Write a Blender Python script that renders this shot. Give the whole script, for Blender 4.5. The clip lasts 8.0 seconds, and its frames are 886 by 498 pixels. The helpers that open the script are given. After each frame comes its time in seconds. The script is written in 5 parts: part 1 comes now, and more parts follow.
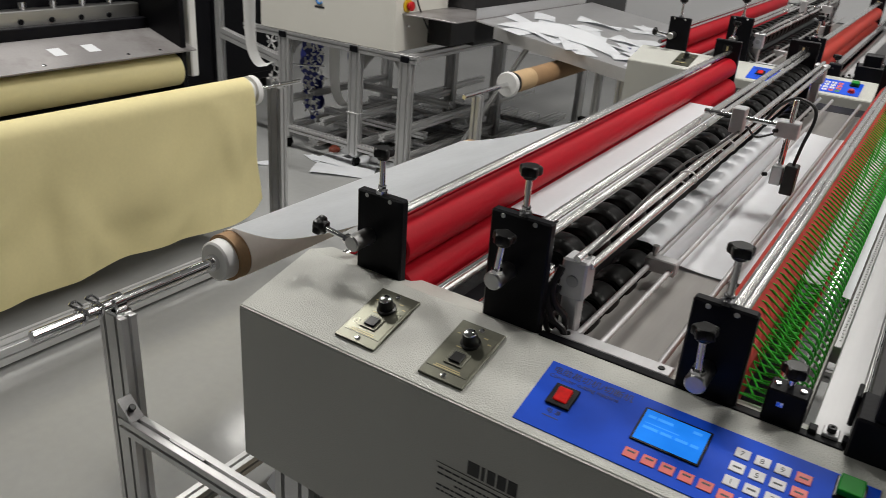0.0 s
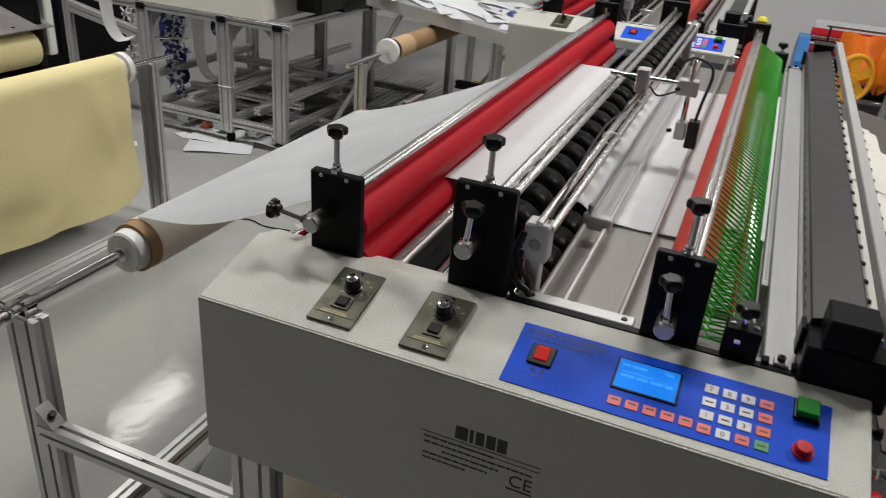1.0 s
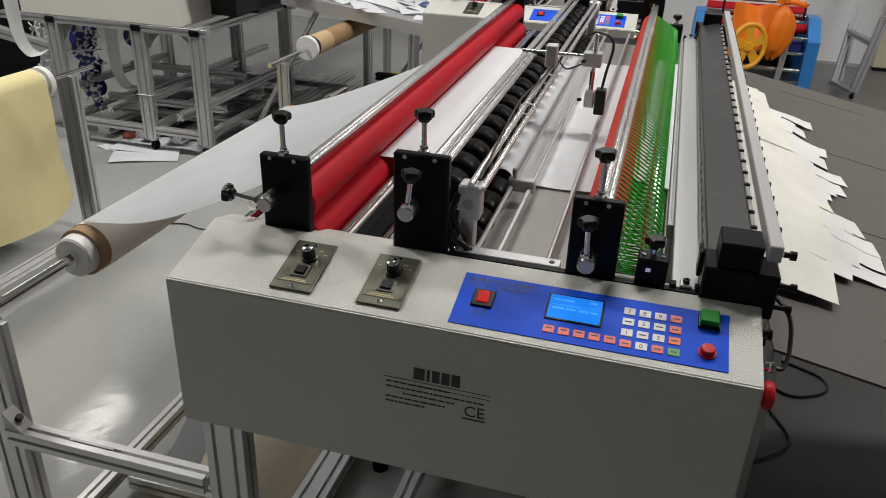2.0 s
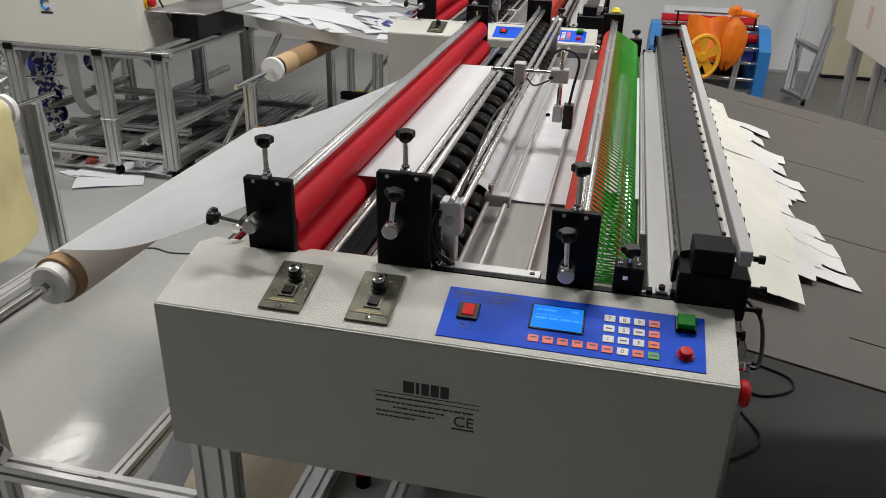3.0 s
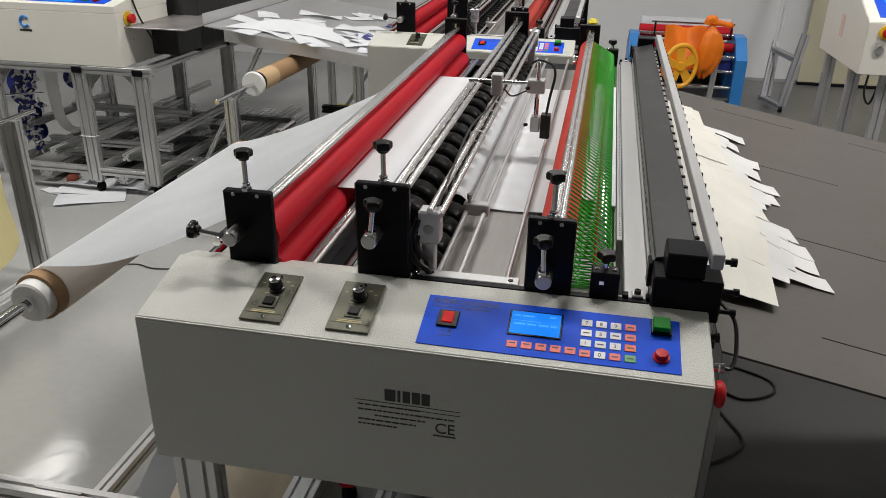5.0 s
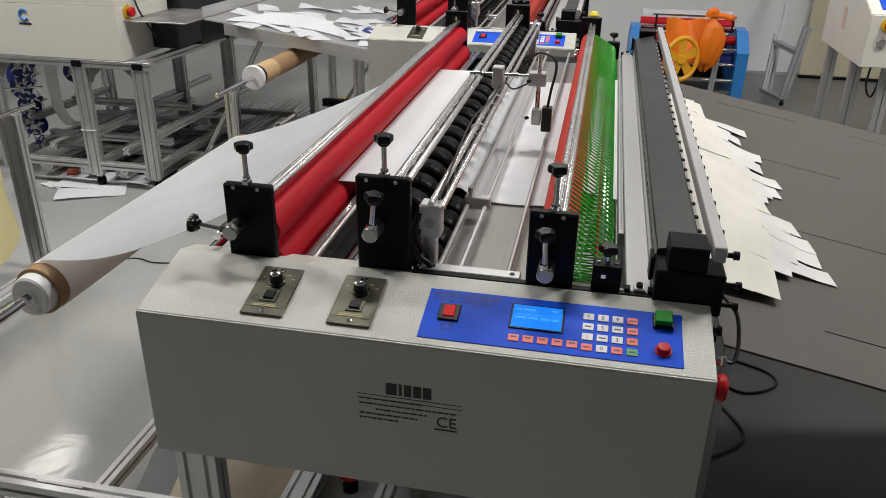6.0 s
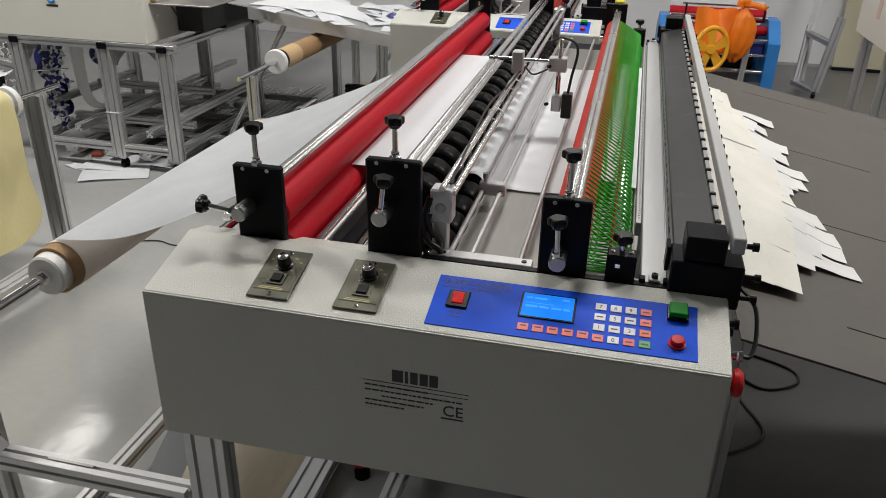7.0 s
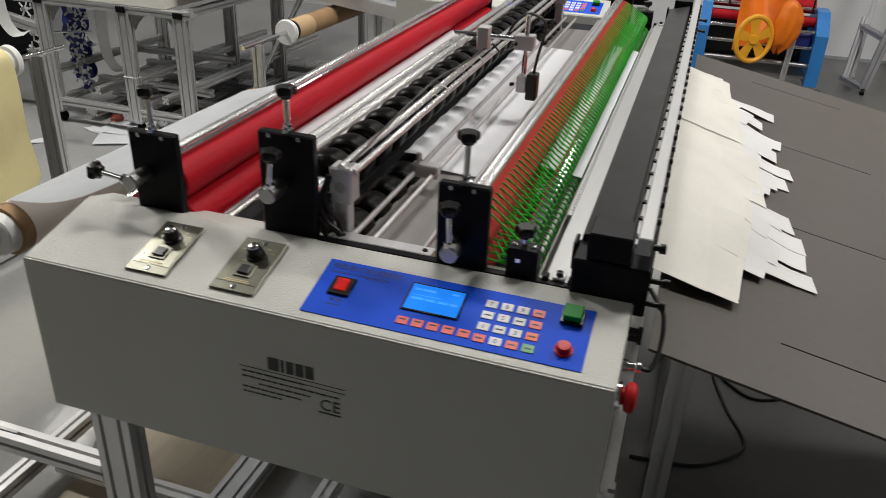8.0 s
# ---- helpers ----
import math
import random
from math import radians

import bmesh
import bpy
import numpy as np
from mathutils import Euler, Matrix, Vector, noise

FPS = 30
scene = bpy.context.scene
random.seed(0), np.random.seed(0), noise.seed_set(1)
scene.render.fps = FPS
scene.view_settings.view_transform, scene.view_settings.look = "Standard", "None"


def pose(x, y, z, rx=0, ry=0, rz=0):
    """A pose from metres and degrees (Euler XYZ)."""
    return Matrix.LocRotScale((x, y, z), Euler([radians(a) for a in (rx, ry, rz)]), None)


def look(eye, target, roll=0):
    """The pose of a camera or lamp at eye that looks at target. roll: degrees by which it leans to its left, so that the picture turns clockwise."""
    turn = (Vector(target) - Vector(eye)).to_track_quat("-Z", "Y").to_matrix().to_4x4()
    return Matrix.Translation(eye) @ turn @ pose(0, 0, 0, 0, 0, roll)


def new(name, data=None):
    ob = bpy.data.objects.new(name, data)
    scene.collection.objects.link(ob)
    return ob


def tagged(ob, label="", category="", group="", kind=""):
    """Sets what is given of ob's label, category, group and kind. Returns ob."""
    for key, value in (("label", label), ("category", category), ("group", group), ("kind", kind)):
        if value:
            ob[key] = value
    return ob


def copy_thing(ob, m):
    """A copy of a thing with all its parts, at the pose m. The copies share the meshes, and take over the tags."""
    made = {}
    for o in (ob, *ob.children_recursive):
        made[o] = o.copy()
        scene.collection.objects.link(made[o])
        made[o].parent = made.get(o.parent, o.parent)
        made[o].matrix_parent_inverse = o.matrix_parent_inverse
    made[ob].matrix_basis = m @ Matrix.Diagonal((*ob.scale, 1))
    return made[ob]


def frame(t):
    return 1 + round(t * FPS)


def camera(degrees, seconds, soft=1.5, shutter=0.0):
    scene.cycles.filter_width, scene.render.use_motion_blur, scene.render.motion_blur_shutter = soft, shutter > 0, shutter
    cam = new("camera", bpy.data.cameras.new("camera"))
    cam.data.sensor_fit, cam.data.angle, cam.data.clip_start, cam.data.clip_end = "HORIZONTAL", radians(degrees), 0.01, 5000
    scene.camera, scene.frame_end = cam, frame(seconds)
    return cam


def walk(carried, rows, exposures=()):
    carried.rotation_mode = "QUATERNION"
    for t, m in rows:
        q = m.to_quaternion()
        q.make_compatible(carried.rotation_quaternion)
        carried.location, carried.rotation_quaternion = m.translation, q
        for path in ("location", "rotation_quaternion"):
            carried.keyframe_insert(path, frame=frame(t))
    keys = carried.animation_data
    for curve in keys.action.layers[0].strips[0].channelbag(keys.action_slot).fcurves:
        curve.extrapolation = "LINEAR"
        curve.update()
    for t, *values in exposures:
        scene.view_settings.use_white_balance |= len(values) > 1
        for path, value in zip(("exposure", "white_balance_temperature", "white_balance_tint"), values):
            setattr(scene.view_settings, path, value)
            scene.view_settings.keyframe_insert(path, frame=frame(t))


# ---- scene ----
cam = camera(59.7, 8.0, soft=0.75, shutter=0.4)
PATH = [
    (0, (0.746, -0.66, 1.497), (-0.217, 0.883, 0.665), 4.5),
    (0.5, (0.637, -0.709, 1.509), (-0.144, 0.92, 0.65), 4.7),
    (1, (0.635, -0.737, 1.505), (0.0, 0.94, 0.619), 4.9),
    (1.5, (0.671, -0.812, 1.509), (0.135, 0.891, 0.607), 3.4),
    (3, (0.644, -0.903, 1.532), (0.26, 0.865, 0.68), 1.6),
    (3.5, (0.65, -0.912, 1.533), (0.28, 0.867, 0.699), 1.4),
    (4, (0.655, -0.919, 1.535), (0.295, 0.867, 0.711), 1.3),
    (4.5, (0.658, -0.918, 1.535), (0.307, 0.871, 0.714), 1.1),
    (6, (0.656, -0.913, 1.532), (0.305, 0.869, 0.694), 1.0),
    (6.5, (0.657, -0.909, 1.53), (0.288, 0.865, 0.681), 1.0),
    (7, (0.672, -0.889, 1.517), (0.264, 0.868, 0.653), 1.3),
    (7.5, (0.734, -0.834, 1.514), (0.268, 0.898, 0.629), 2.1),
    (8, (0.865, -0.752, 1.492), (0.343, 0.95, 0.582), 2.8),
]
walk(cam, [(t, look(eye, target, roll)) for t, eye, target, roll in PATH],
     exposures=[(0, -0.17), (1.5, -0.14), (3.0, -0.04), (7.2, -0.03), (8, -0.06)])

# ---- world and lights ----
world = bpy.data.worlds.new("world")
scene.world = world
world.use_nodes = True
world.node_tree.nodes["Background"].inputs[0].default_value = (0.9, 0.95, 1.0, 1)
world.node_tree.nodes["Background"].inputs[1].default_value = 0.05
CEIL = 4.3
# place, watts and turn of the ceiling lights; the last is an added fill for the front faces
LAMPS = [(0.35, 1.75, 64, 0), (-2.9, 1.4, 120, 0), (3.1, 2.2, 108, 0), (0.35, 4.9, 31, 0), (-4.78, 4.6, 11, 90), (3.4, 5.6, 18, 0), (-2.4, -1.5, 13, 0)]
for lx, ly, watts, turn in LAMPS:
    lamp = bpy.data.lights.new("ceiling_lamp", "AREA")
    lamp.shape, lamp.size, lamp.size_y, lamp.energy = "RECTANGLE", 1.2, 0.3, watts
    lamp.color = (1.0, 0.97, 0.92)
    ob = new("ceiling_lamp", lamp)
    ob.matrix_basis = pose(lx, ly, CEIL - 0.09, 0, 0, turn)


# ---- materials ----
def mat(name, col, rough=0.5, metal=0.0, var=0.12, scale=8.0, fine=120.0, bump=0.0, bump_scale=None, spread=0.12,
        emit=0.0, thin=0.0, trans=0.0, coat=0.0, stretch=None, per_object=0.0, stain=None, spec=0.5):
    """Principled material with colour, gloss and relief varied at two scales in object space."""
    m = bpy.data.materials.new(name)
    m.use_nodes = True
    nt = m.node_tree
    N, L = nt.nodes, nt.links
    b = N["Principled BSDF"]
    tc = N.new("ShaderNodeTexCoord")
    mp = N.new("ShaderNodeMapping")
    L.new(tc.outputs["Object"], mp.inputs[0])
    if stretch:
        mp.inputs["Scale"].default_value = stretch
    n1, n2 = N.new("ShaderNodeTexNoise"), N.new("ShaderNodeTexNoise")
    n1.inputs["Scale"].default_value, n1.inputs["Detail"].default_value = scale, 4
    n2.inputs["Scale"].default_value, n2.inputs["Detail"].default_value = fine, 3
    for n in (n1, n2):
        L.new(mp.outputs[0], n.inputs["Vector"])
    add = N.new("ShaderNodeMath")
    add.operation = "MULTIPLY_ADD"
    L.new(n2.outputs["Fac"], add.inputs[0])
    add.inputs[1].default_value = 0.5
    L.new(n1.outputs["Fac"], add.inputs[2])
    ramp = N.new("ShaderNodeMapRange")
    ramp.inputs[1].default_value, ramp.inputs[2].default_value = 0.45, 1.05
    ramp.inputs[3].default_value, ramp.inputs[4].default_value = 1 - var, 1 + var
    L.new(add.outputs[0], ramp.inputs[0])
    out = ramp.outputs[0]
    if per_object:
        oi = N.new("ShaderNodeObjectInfo")
        r2 = N.new("ShaderNodeMapRange")
        r2.inputs[3].default_value, r2.inputs[4].default_value = 1 - per_object, 1 + per_object
        L.new(oi.outputs["Random"], r2.inputs[0])
        mu = N.new("ShaderNodeMath")
        mu.operation = "MULTIPLY"
        L.new(out, mu.inputs[0])
        L.new(r2.outputs[0], mu.inputs[1])
        out = mu.outputs[0]
    vm = N.new("ShaderNodeVectorMath")
    vm.operation = "SCALE"
    vm.inputs[0].default_value = col
    L.new(out, vm.inputs["Scale"])
    colour = vm.outputs[0]
    if stain:
        scol, sscale, lo, hi = stain
        n3 = N.new("ShaderNodeTexNoise")
        n3.inputs["Scale"].default_value, n3.inputs["Detail"].default_value = sscale, 6
        n3.inputs["Roughness"].default_value = 0.65
        L.new(mp.outputs[0], n3.inputs["Vector"])
        r3 = N.new("ShaderNodeMapRange")
        r3.inputs[1].default_value, r3.inputs[2].default_value = lo, hi
        L.new(n3.outputs["Fac"], r3.inputs[0])
        mx = N.new("ShaderNodeMix")
        mx.data_type = "RGBA"
        L.new(r3.outputs[0], mx.inputs[0])
        L.new(colour, mx.inputs[6])
        mx.inputs[7].default_value = (*scol, 1)
        colour = mx.outputs[2]
    L.new(colour, b.inputs["Base Color"])
    rr = N.new("ShaderNodeMapRange")
    rr.inputs[3].default_value, rr.inputs[4].default_value = max(0.02, rough - spread * rough * 2), min(1, rough + spread * rough * 2)
    L.new(n1.outputs["Fac"], rr.inputs[0])
    L.new(rr.outputs[0], b.inputs["Roughness"])
    b.inputs["Metallic"].default_value = metal
    b.inputs["Specular IOR Level"].default_value = spec
    b.inputs["Coat Weight"].default_value = coat
    b.inputs["Transmission Weight"].default_value = trans
    if bump:
        bp = N.new("ShaderNodeBump")
        bp.inputs["Strength"].default_value = bump
        bp.inputs["Distance"].default_value = 0.002
        src = n2
        if bump_scale:
            src = N.new("ShaderNodeTexNoise")
            src.inputs["Scale"].default_value, src.inputs["Detail"].default_value = bump_scale, 2
            L.new(mp.outputs[0], src.inputs["Vector"])
        L.new(src.outputs["Fac"], bp.inputs["Height"])
        L.new(bp.outputs[0], b.inputs["Normal"])
    if emit:
        L.new(colour, b.inputs["Emission Color"])
        b.inputs["Emission Strength"].default_value = emit
    if thin:
        # light that shines through thin paper
        tl, ms = N.new("ShaderNodeBsdfTranslucent"), N.new("ShaderNodeMixShader")
        L.new(colour, tl.inputs["Color"])
        ms.inputs[0].default_value = thin
        L.new(b.outputs[0], ms.inputs[1])
        L.new(tl.outputs[0], ms.inputs[2])
        L.new(ms.outputs[0], N["Material Output"].inputs[0])
    return m


ENAMEL = mat("grey_enamel", (0.60, 0.605, 0.56), 0.25, var=0.04, scale=5, fine=300, bump=0.65, bump_scale=650, spread=0.06)
BLUE = mat("blue_panel", (0.006, 0.078, 0.66), 0.5, spec=0.14, var=0.05, scale=20)
CHROME = mat("chrome", (0.82, 0.82, 0.83), 0.13, 1.0, var=0.06, scale=12, fine=200)
SATIN = mat("satin_chrome", (0.80, 0.80, 0.80), 0.27, 1.0, var=0.05, scale=3, fine=200, spread=0.03)
STEEL = mat("brushed_steel", (0.55, 0.55, 0.54), 0.32, 1.0, var=0.1, scale=6, fine=160, stretch=(1, 0.05, 1))
BLACK = mat("black_oxide", (0.006, 0.006, 0.008), 0.4, 0.0, spec=0.14, var=0.25, scale=14, fine=200, bump=0.08)
RUBBER = mat("black_rubber", (0.0045, 0.0044, 0.0044), 0.38, spec=0.12, var=0.2, scale=30)
RED = mat("red_rubber", (0.41, 0.008, 0.018), 0.5, spec=0.12, var=0.1, scale=9, fine=150, bump=0.05)
WORN_RED = mat("worn_orange_red_rubber", (0.46, 0.050, 0.036), 0.55, spec=0.15, var=0.15, scale=12, fine=150)
PAPER = mat("white_paper", (0.84, 0.86, 0.89), 0.6, thin=0.25, var=0.03, scale=5, fine=90, bump=0.1, bump_scale=9)
WEB = mat("tissue_web", (0.815, 0.835, 0.86), 0.5, thin=0.55, var=0.06, scale=6, fine=60, bump=0.15, bump_scale=7)
CREAM = mat("cream_paper", (0.86, 0.76, 0.66), 0.6, var=0.05, scale=5, fine=90)
SHEET = mat("white_sheet", (0.78, 0.78, 0.775), 0.7, thin=0.12, per_object=0.03, var=0.04, scale=9, fine=140, bump=0.15, bump_scale=40)
FILTER = mat("cream_sheet", (0.79, 0.775, 0.715), 0.75, thin=0.12, per_object=0.02, var=0.05, scale=9, fine=140, bump=0.2, bump_scale=40)
YELLOW = mat("yellow_paper", (0.80, 0.71, 0.38), 0.7, thin=0.12, var=0.05, scale=3, fine=90, bump=1.0, bump_scale=11)
KRAFT = mat("cardboard", (0.33, 0.20, 0.10), 0.75, var=0.15, scale=14, fine=140)
ALU = mat("aluminium_profile", (0.66, 0.66, 0.66), 0.36, 0.68, var=0.07, scale=6, fine=180)
KNIFE = mat("ground_aluminium", (0.53, 0.53, 0.535), 0.38, 0.5, var=0.07, scale=12, fine=160, stretch=(1, 0.08, 1))
ALU_PLATE = mat("aluminium_plate", (0.60, 0.60, 0.61), 0.42, 0.7, var=0.08, scale=10, fine=160, stretch=(1, 0.08, 1))
STAINED = mat("stained_steel", (0.36, 0.345, 0.345), 0.4, 0.6, var=0.1, scale=5, fine=120, stain=((0.20, 0.18, 0.17), 4, 0.5, 0.75))
DULL_ALU = mat("dull_aluminium", (0.33, 0.33, 0.345), 0.5, 0.3, var=0.1, scale=5, fine=120)
CASTING = mat("grey_casting", (0.42, 0.42, 0.42), 0.42, 0.6, var=0.12, scale=20, fine=220)
BED = mat("steel_bed", (0.31, 0.30, 0.285), 0.42, 0.4, var=0.12, scale=5, fine=90, stretch=(1, 0.15, 1))
BEAM = mat("dark_cutter_beam", (0.026, 0.0255, 0.0265), 0.36, 0.0, spec=0.3, var=0.25, scale=7, fine=140, stain=((0.075, 0.072, 0.07), 9, 0.55, 0.8))
GREEN = mat("green_cord", (0.06, 0.56, 0.05), 0.28, var=0.12, scale=20, per_object=0.15)
PLASTIC = mat("black_plastic", (0.009, 0.009, 0.009), 0.3, spec=0.35, var=0.2, scale=20)
WHITE_PL = mat("white_plastic", (0.76, 0.76, 0.75), 0.42, var=0.05, scale=12)
KEY_W = mat("white_key", (0.68, 0.68, 0.70), 0.45, var=0.04, scale=40, per_object=0.06)
KEY_R = mat("salmon_key", (0.72, 0.12, 0.10), 0.45, var=0.05, scale=40, per_object=0.08)
KEY_O = mat("orange_key", (0.72, 0.13, 0.03), 0.45, var=0.05, scale=40)
KEY_G = mat("green_key", (0.03, 0.26, 0.06), 0.4, var=0.05, scale=40)
RED_PL = mat("red_plastic", (0.50, 0.008, 0.012), 0.4, var=0.06, scale=40, spec=0.3)
ROCKER = mat("lit_red_rocker", (0.45, 0.006, 0.005), 0.45, var=0.35, scale=70, emit=0.5, spec=0.2)
LCD = mat("lit_lcd", (0.012, 0.20, 0.80), 0.6, var=0.06, scale=20, emit=0.7, spec=0.05)
LCD_TXT = mat("lcd_text", (0.045, 0.29, 0.87), 0.6, var=0.02, emit=0.75, spec=0.05)
INK = mat("ink", (0.03, 0.03, 0.032), 0.5, var=0.1, scale=40)
INK_BLUE = mat("navy_ink", (0.008, 0.02, 0.13), 0.5, var=0.1, scale=40)
INK_GOLD = mat("gold_ink", (0.5, 0.42, 0.2), 0.4, var=0.1, scale=40)
OLIVE = mat("etched_plate", (0.15, 0.15, 0.118), 0.34, 0.7, var=0.12, scale=30, fine=260)
# dark grey for the shaded right part of the floor
FLOOR_SHADE = mat("floor_shade_grey", (0.115, 0.115, 0.114), 0.35, var=0.1, scale=1.5, fine=30, bump=0.03, bump_scale=6)
WARM_WHITE = mat("warm_white_paint", (0.74, 0.725, 0.665), 0.4, var=0.04, scale=3, fine=200, bump=0.2, bump_scale=600)
FLOOR = mat("grey_epoxy_floor", (0.36, 0.365, 0.36), 0.10, var=0.07, scale=1.3, fine=30, bump=0.2, bump_scale=26)
CHUTE = mat("grey_sheet_chute", (0.088, 0.079, 0.071), 0.45, 0.0, var=0.12, scale=3, fine=60, spec=0.35, bump=0.03, bump_scale=5)
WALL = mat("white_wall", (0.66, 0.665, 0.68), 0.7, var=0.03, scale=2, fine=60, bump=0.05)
# near-black wall colour that holds the dimness of the south and west sides
WALL_SHADE = mat("wall_in_shade", (0.10, 0.10, 0.11), 0.7, var=0.15, scale=1.5, fine=40)
CEILING = mat("ceiling_paint", (0.25, 0.25, 0.25), 0.8, var=0.06, scale=1, fine=30)
BEIGE = mat("beige_panel", (0.50, 0.47, 0.34), 0.55, var=0.05, scale=3, fine=80)
ORANGE = mat("orange_plastic_bag", (1.0, 0.27, 0.015), 0.4, thin=0.3, var=0.12, scale=12, fine=80, bump=0.5, bump_scale=30)
AMBER = mat("amber_wheel", (0.85, 0.40, 0.02), 0.4, var=0.08, scale=12)
BLUE_PAINT = mat("blue_machine_paint", (0.03, 0.20, 0.55), 0.4, var=0.08, scale=8)
NAVY = mat("navy_plastic", (0.02, 0.03, 0.20), 0.35, var=0.3, scale=12)
WOOD = mat("pale_board", (0.40, 0.345, 0.26), 0.6, var=0.12, scale=6, fine=90, stretch=(6, 0.6, 6))
CABLE = mat("black_cable", (0.014, 0.014, 0.014), 0.4, var=0.15, scale=30)
DIFFUSER = mat("lamp_diffuser", (0.95, 0.93, 0.88), 0.5, var=0.01, emit=6.0)


# ---- mesh helpers ----
def box(bm, x0, x1, y0, y1, z0, z1, bev=0.0, seg=1, m=None):
    r = bmesh.ops.create_cube(bm, size=1)
    vs = r["verts"]
    bmesh.ops.scale(bm, vec=(x1 - x0, y1 - y0, z1 - z0), verts=vs)
    bmesh.ops.translate(bm, vec=((x0 + x1) / 2, (y0 + y1) / 2, (z0 + z1) / 2), verts=vs)
    if bev:
        es = list({e for v in vs for e in v.link_edges})
        vs = list({v for f in bmesh.ops.bevel(bm, geom=es, offset=bev, segments=seg, affect="EDGES", profile=0.5)["faces"] for v in f.verts} | {v for v in vs if v.is_valid})
    if m is not None:
        bmesh.ops.transform(bm, matrix=m, verts=vs)
    return bm


def frame_of(d):
    d = Vector(d).normalized()
    up = Vector((0, 0, 1)) if abs(d.z) < 0.9 else Vector((0, 1, 0))
    s = d.cross(up).normalized()
    return s, s.cross(d).normalized(), d


def lathe(bm, p, d, prof, seg=20):
    """Surface of revolution round the axis d from p; prof: (distance along, radius)."""
    s, u, d = frame_of(d)
    p = Vector(p)
    rings = []
    for a, r in prof:
        if r < 1e-6:
            rings.append([bm.verts.new(p + d * a)])
        else:
            rings.append([bm.verts.new(p + d * a + (s * math.cos(2 * math.pi * i / seg) + u * math.sin(2 * math.pi * i / seg)) * r) for i in range(seg)])
    for A, B in zip(rings, rings[1:]):
        for i in range(seg):
            j = (i + 1) % seg
            q = [A[i % len(A)], A[j % len(A)], B[j % len(B)], B[i % len(B)]]
            q = list(dict.fromkeys(q))
            if len(q) > 2:
                f = bm.faces.new(q)
                f.smooth = True
    return bm


def cyl(bm, p0, p1, r, seg=20, bev=0.0012):
    p0, p1 = Vector(p0), Vector(p1)
    n = (p1 - p0).length
    bev = min(bev, r * 0.3, n * 0.3)
    return lathe(bm, p0, p1 - p0, [(0, 0), (0, r - bev), (bev, r), (n - bev, r), (n, r - bev), (n, 0)], seg)


def tube(bm, pts, r, seg=8, closed=False):
    """Round cord along points."""
    pts = [Vector(p) for p in pts]
    n = len(pts)
    rings = []
    u = None
    for i, p in enumerate(pts):
        a = pts[(i - 1) % n] if closed or i else p
        b = pts[(i + 1) % n] if closed or i < n - 1 else p
        d = (b - a).normalized()
        if u is None:
            s, u, d = frame_of(d)
        u = (u - d * u.dot(d)).normalized()
        s = d.cross(u)
        rings.append([bm.verts.new(p + (s * math.cos(2 * math.pi * k / seg) + u * math.sin(2 * math.pi * k / seg)) * r) for k in range(seg)])
    for i in range(n if closed else n - 1):
        A, B = rings[i], rings[(i + 1) % n]
        for k in range(seg):
            f = bm.faces.new([A[k], A[(k + 1) % seg], B[(k + 1) % seg], B[k]])
            f.smooth = True
    if not closed:
        bm.faces.new(rings[0][::-1])
        bm.faces.new(rings[-1])
    return bm


def spline(ctrl, n=10):
    """Catmull-Rom points through the control points."""
    c = [Vector(p) for p in ctrl]
    c = [c[0] * 2 - c[1]] + c + [c[-1] * 2 - c[-2]]
    out = []
    for i in range(1, len(c) - 2):
        for k in range(n):
            t = k / n
            out.append(0.5 * (2 * c[i] + (c[i + 1] - c[i - 1]) * t + (2 * c[i - 1] - 5 * c[i] + 4 * c[i + 1] - c[i + 2]) * t * t + (3 * c[i] - c[i - 1] - 3 * c[i + 1] + c[i + 2]) * t ** 3))
    return out + [c[-2]]


def prism(bm, poly, frm, length):
    """Polygon (2D, in s and u of frm = (origin, s, u, d)) pushed along d."""
    o, s, u, d = frm
    A = [bm.verts.new(o + s * a + u * b) for a, b in poly]
    B = [bm.verts.new(o + s * a + u * b + d * length) for a, b in poly]
    n = len(poly)
    for i in range(n):
        bm.faces.new([A[i], A[(i + 1) % n], B[(i + 1) % n], B[i]])
    bm.faces.new(A[::-1])
    bm.faces.new(B)
    return bm


def prism_x(bm, yz, x0, x1):
    return prism(bm, yz, (Vector((x0, 0, 0)), Vector((0, 1, 0)), Vector((0, 0, 1)), Vector((1, 0, 0))), x1 - x0)


def extrusion(bm, p0, p1, w=0.04, h=0.04, up=None, slot=0.0085, deep=0.010):
    """Slotted aluminium profile, w across and h in its up direction."""
    p0, p1 = Vector(p0), Vector(p1)
    d = (p1 - p0)
    n = d.length
    if up is None:
        s, u, d = frame_of(d)
    else:
        d = d.normalized()
        s = d.cross(Vector(up)).normalized()
        u = s.cross(d)
    poly = []
    for (ax, ay), (bx, by) in (((-w, -h), (w, -h)), ((w, -h), (w, h)), ((w, h), (-w, h)), ((-w, h), (-w, -h))):
        a, b = Vector((ax, ay)) / 2, Vector((bx, by)) / 2
        e = (b - a).normalized()
        inn = Vector((-e.y, e.x))
        k = max(1, round((b - a).length / 0.04))
        poly.append(a + e * 0.001)
        for i in range(k):
            c = a + (b - a) * (i + 0.5) / k
            poly += [c - e * slot / 2, c - e * slot / 2 + inn * deep, c + e * slot / 2 + inn * deep, c + e * slot / 2]
        poly.append(b - e * 0.001)
    return prism(bm, poly, (p0, s, u, d), n)


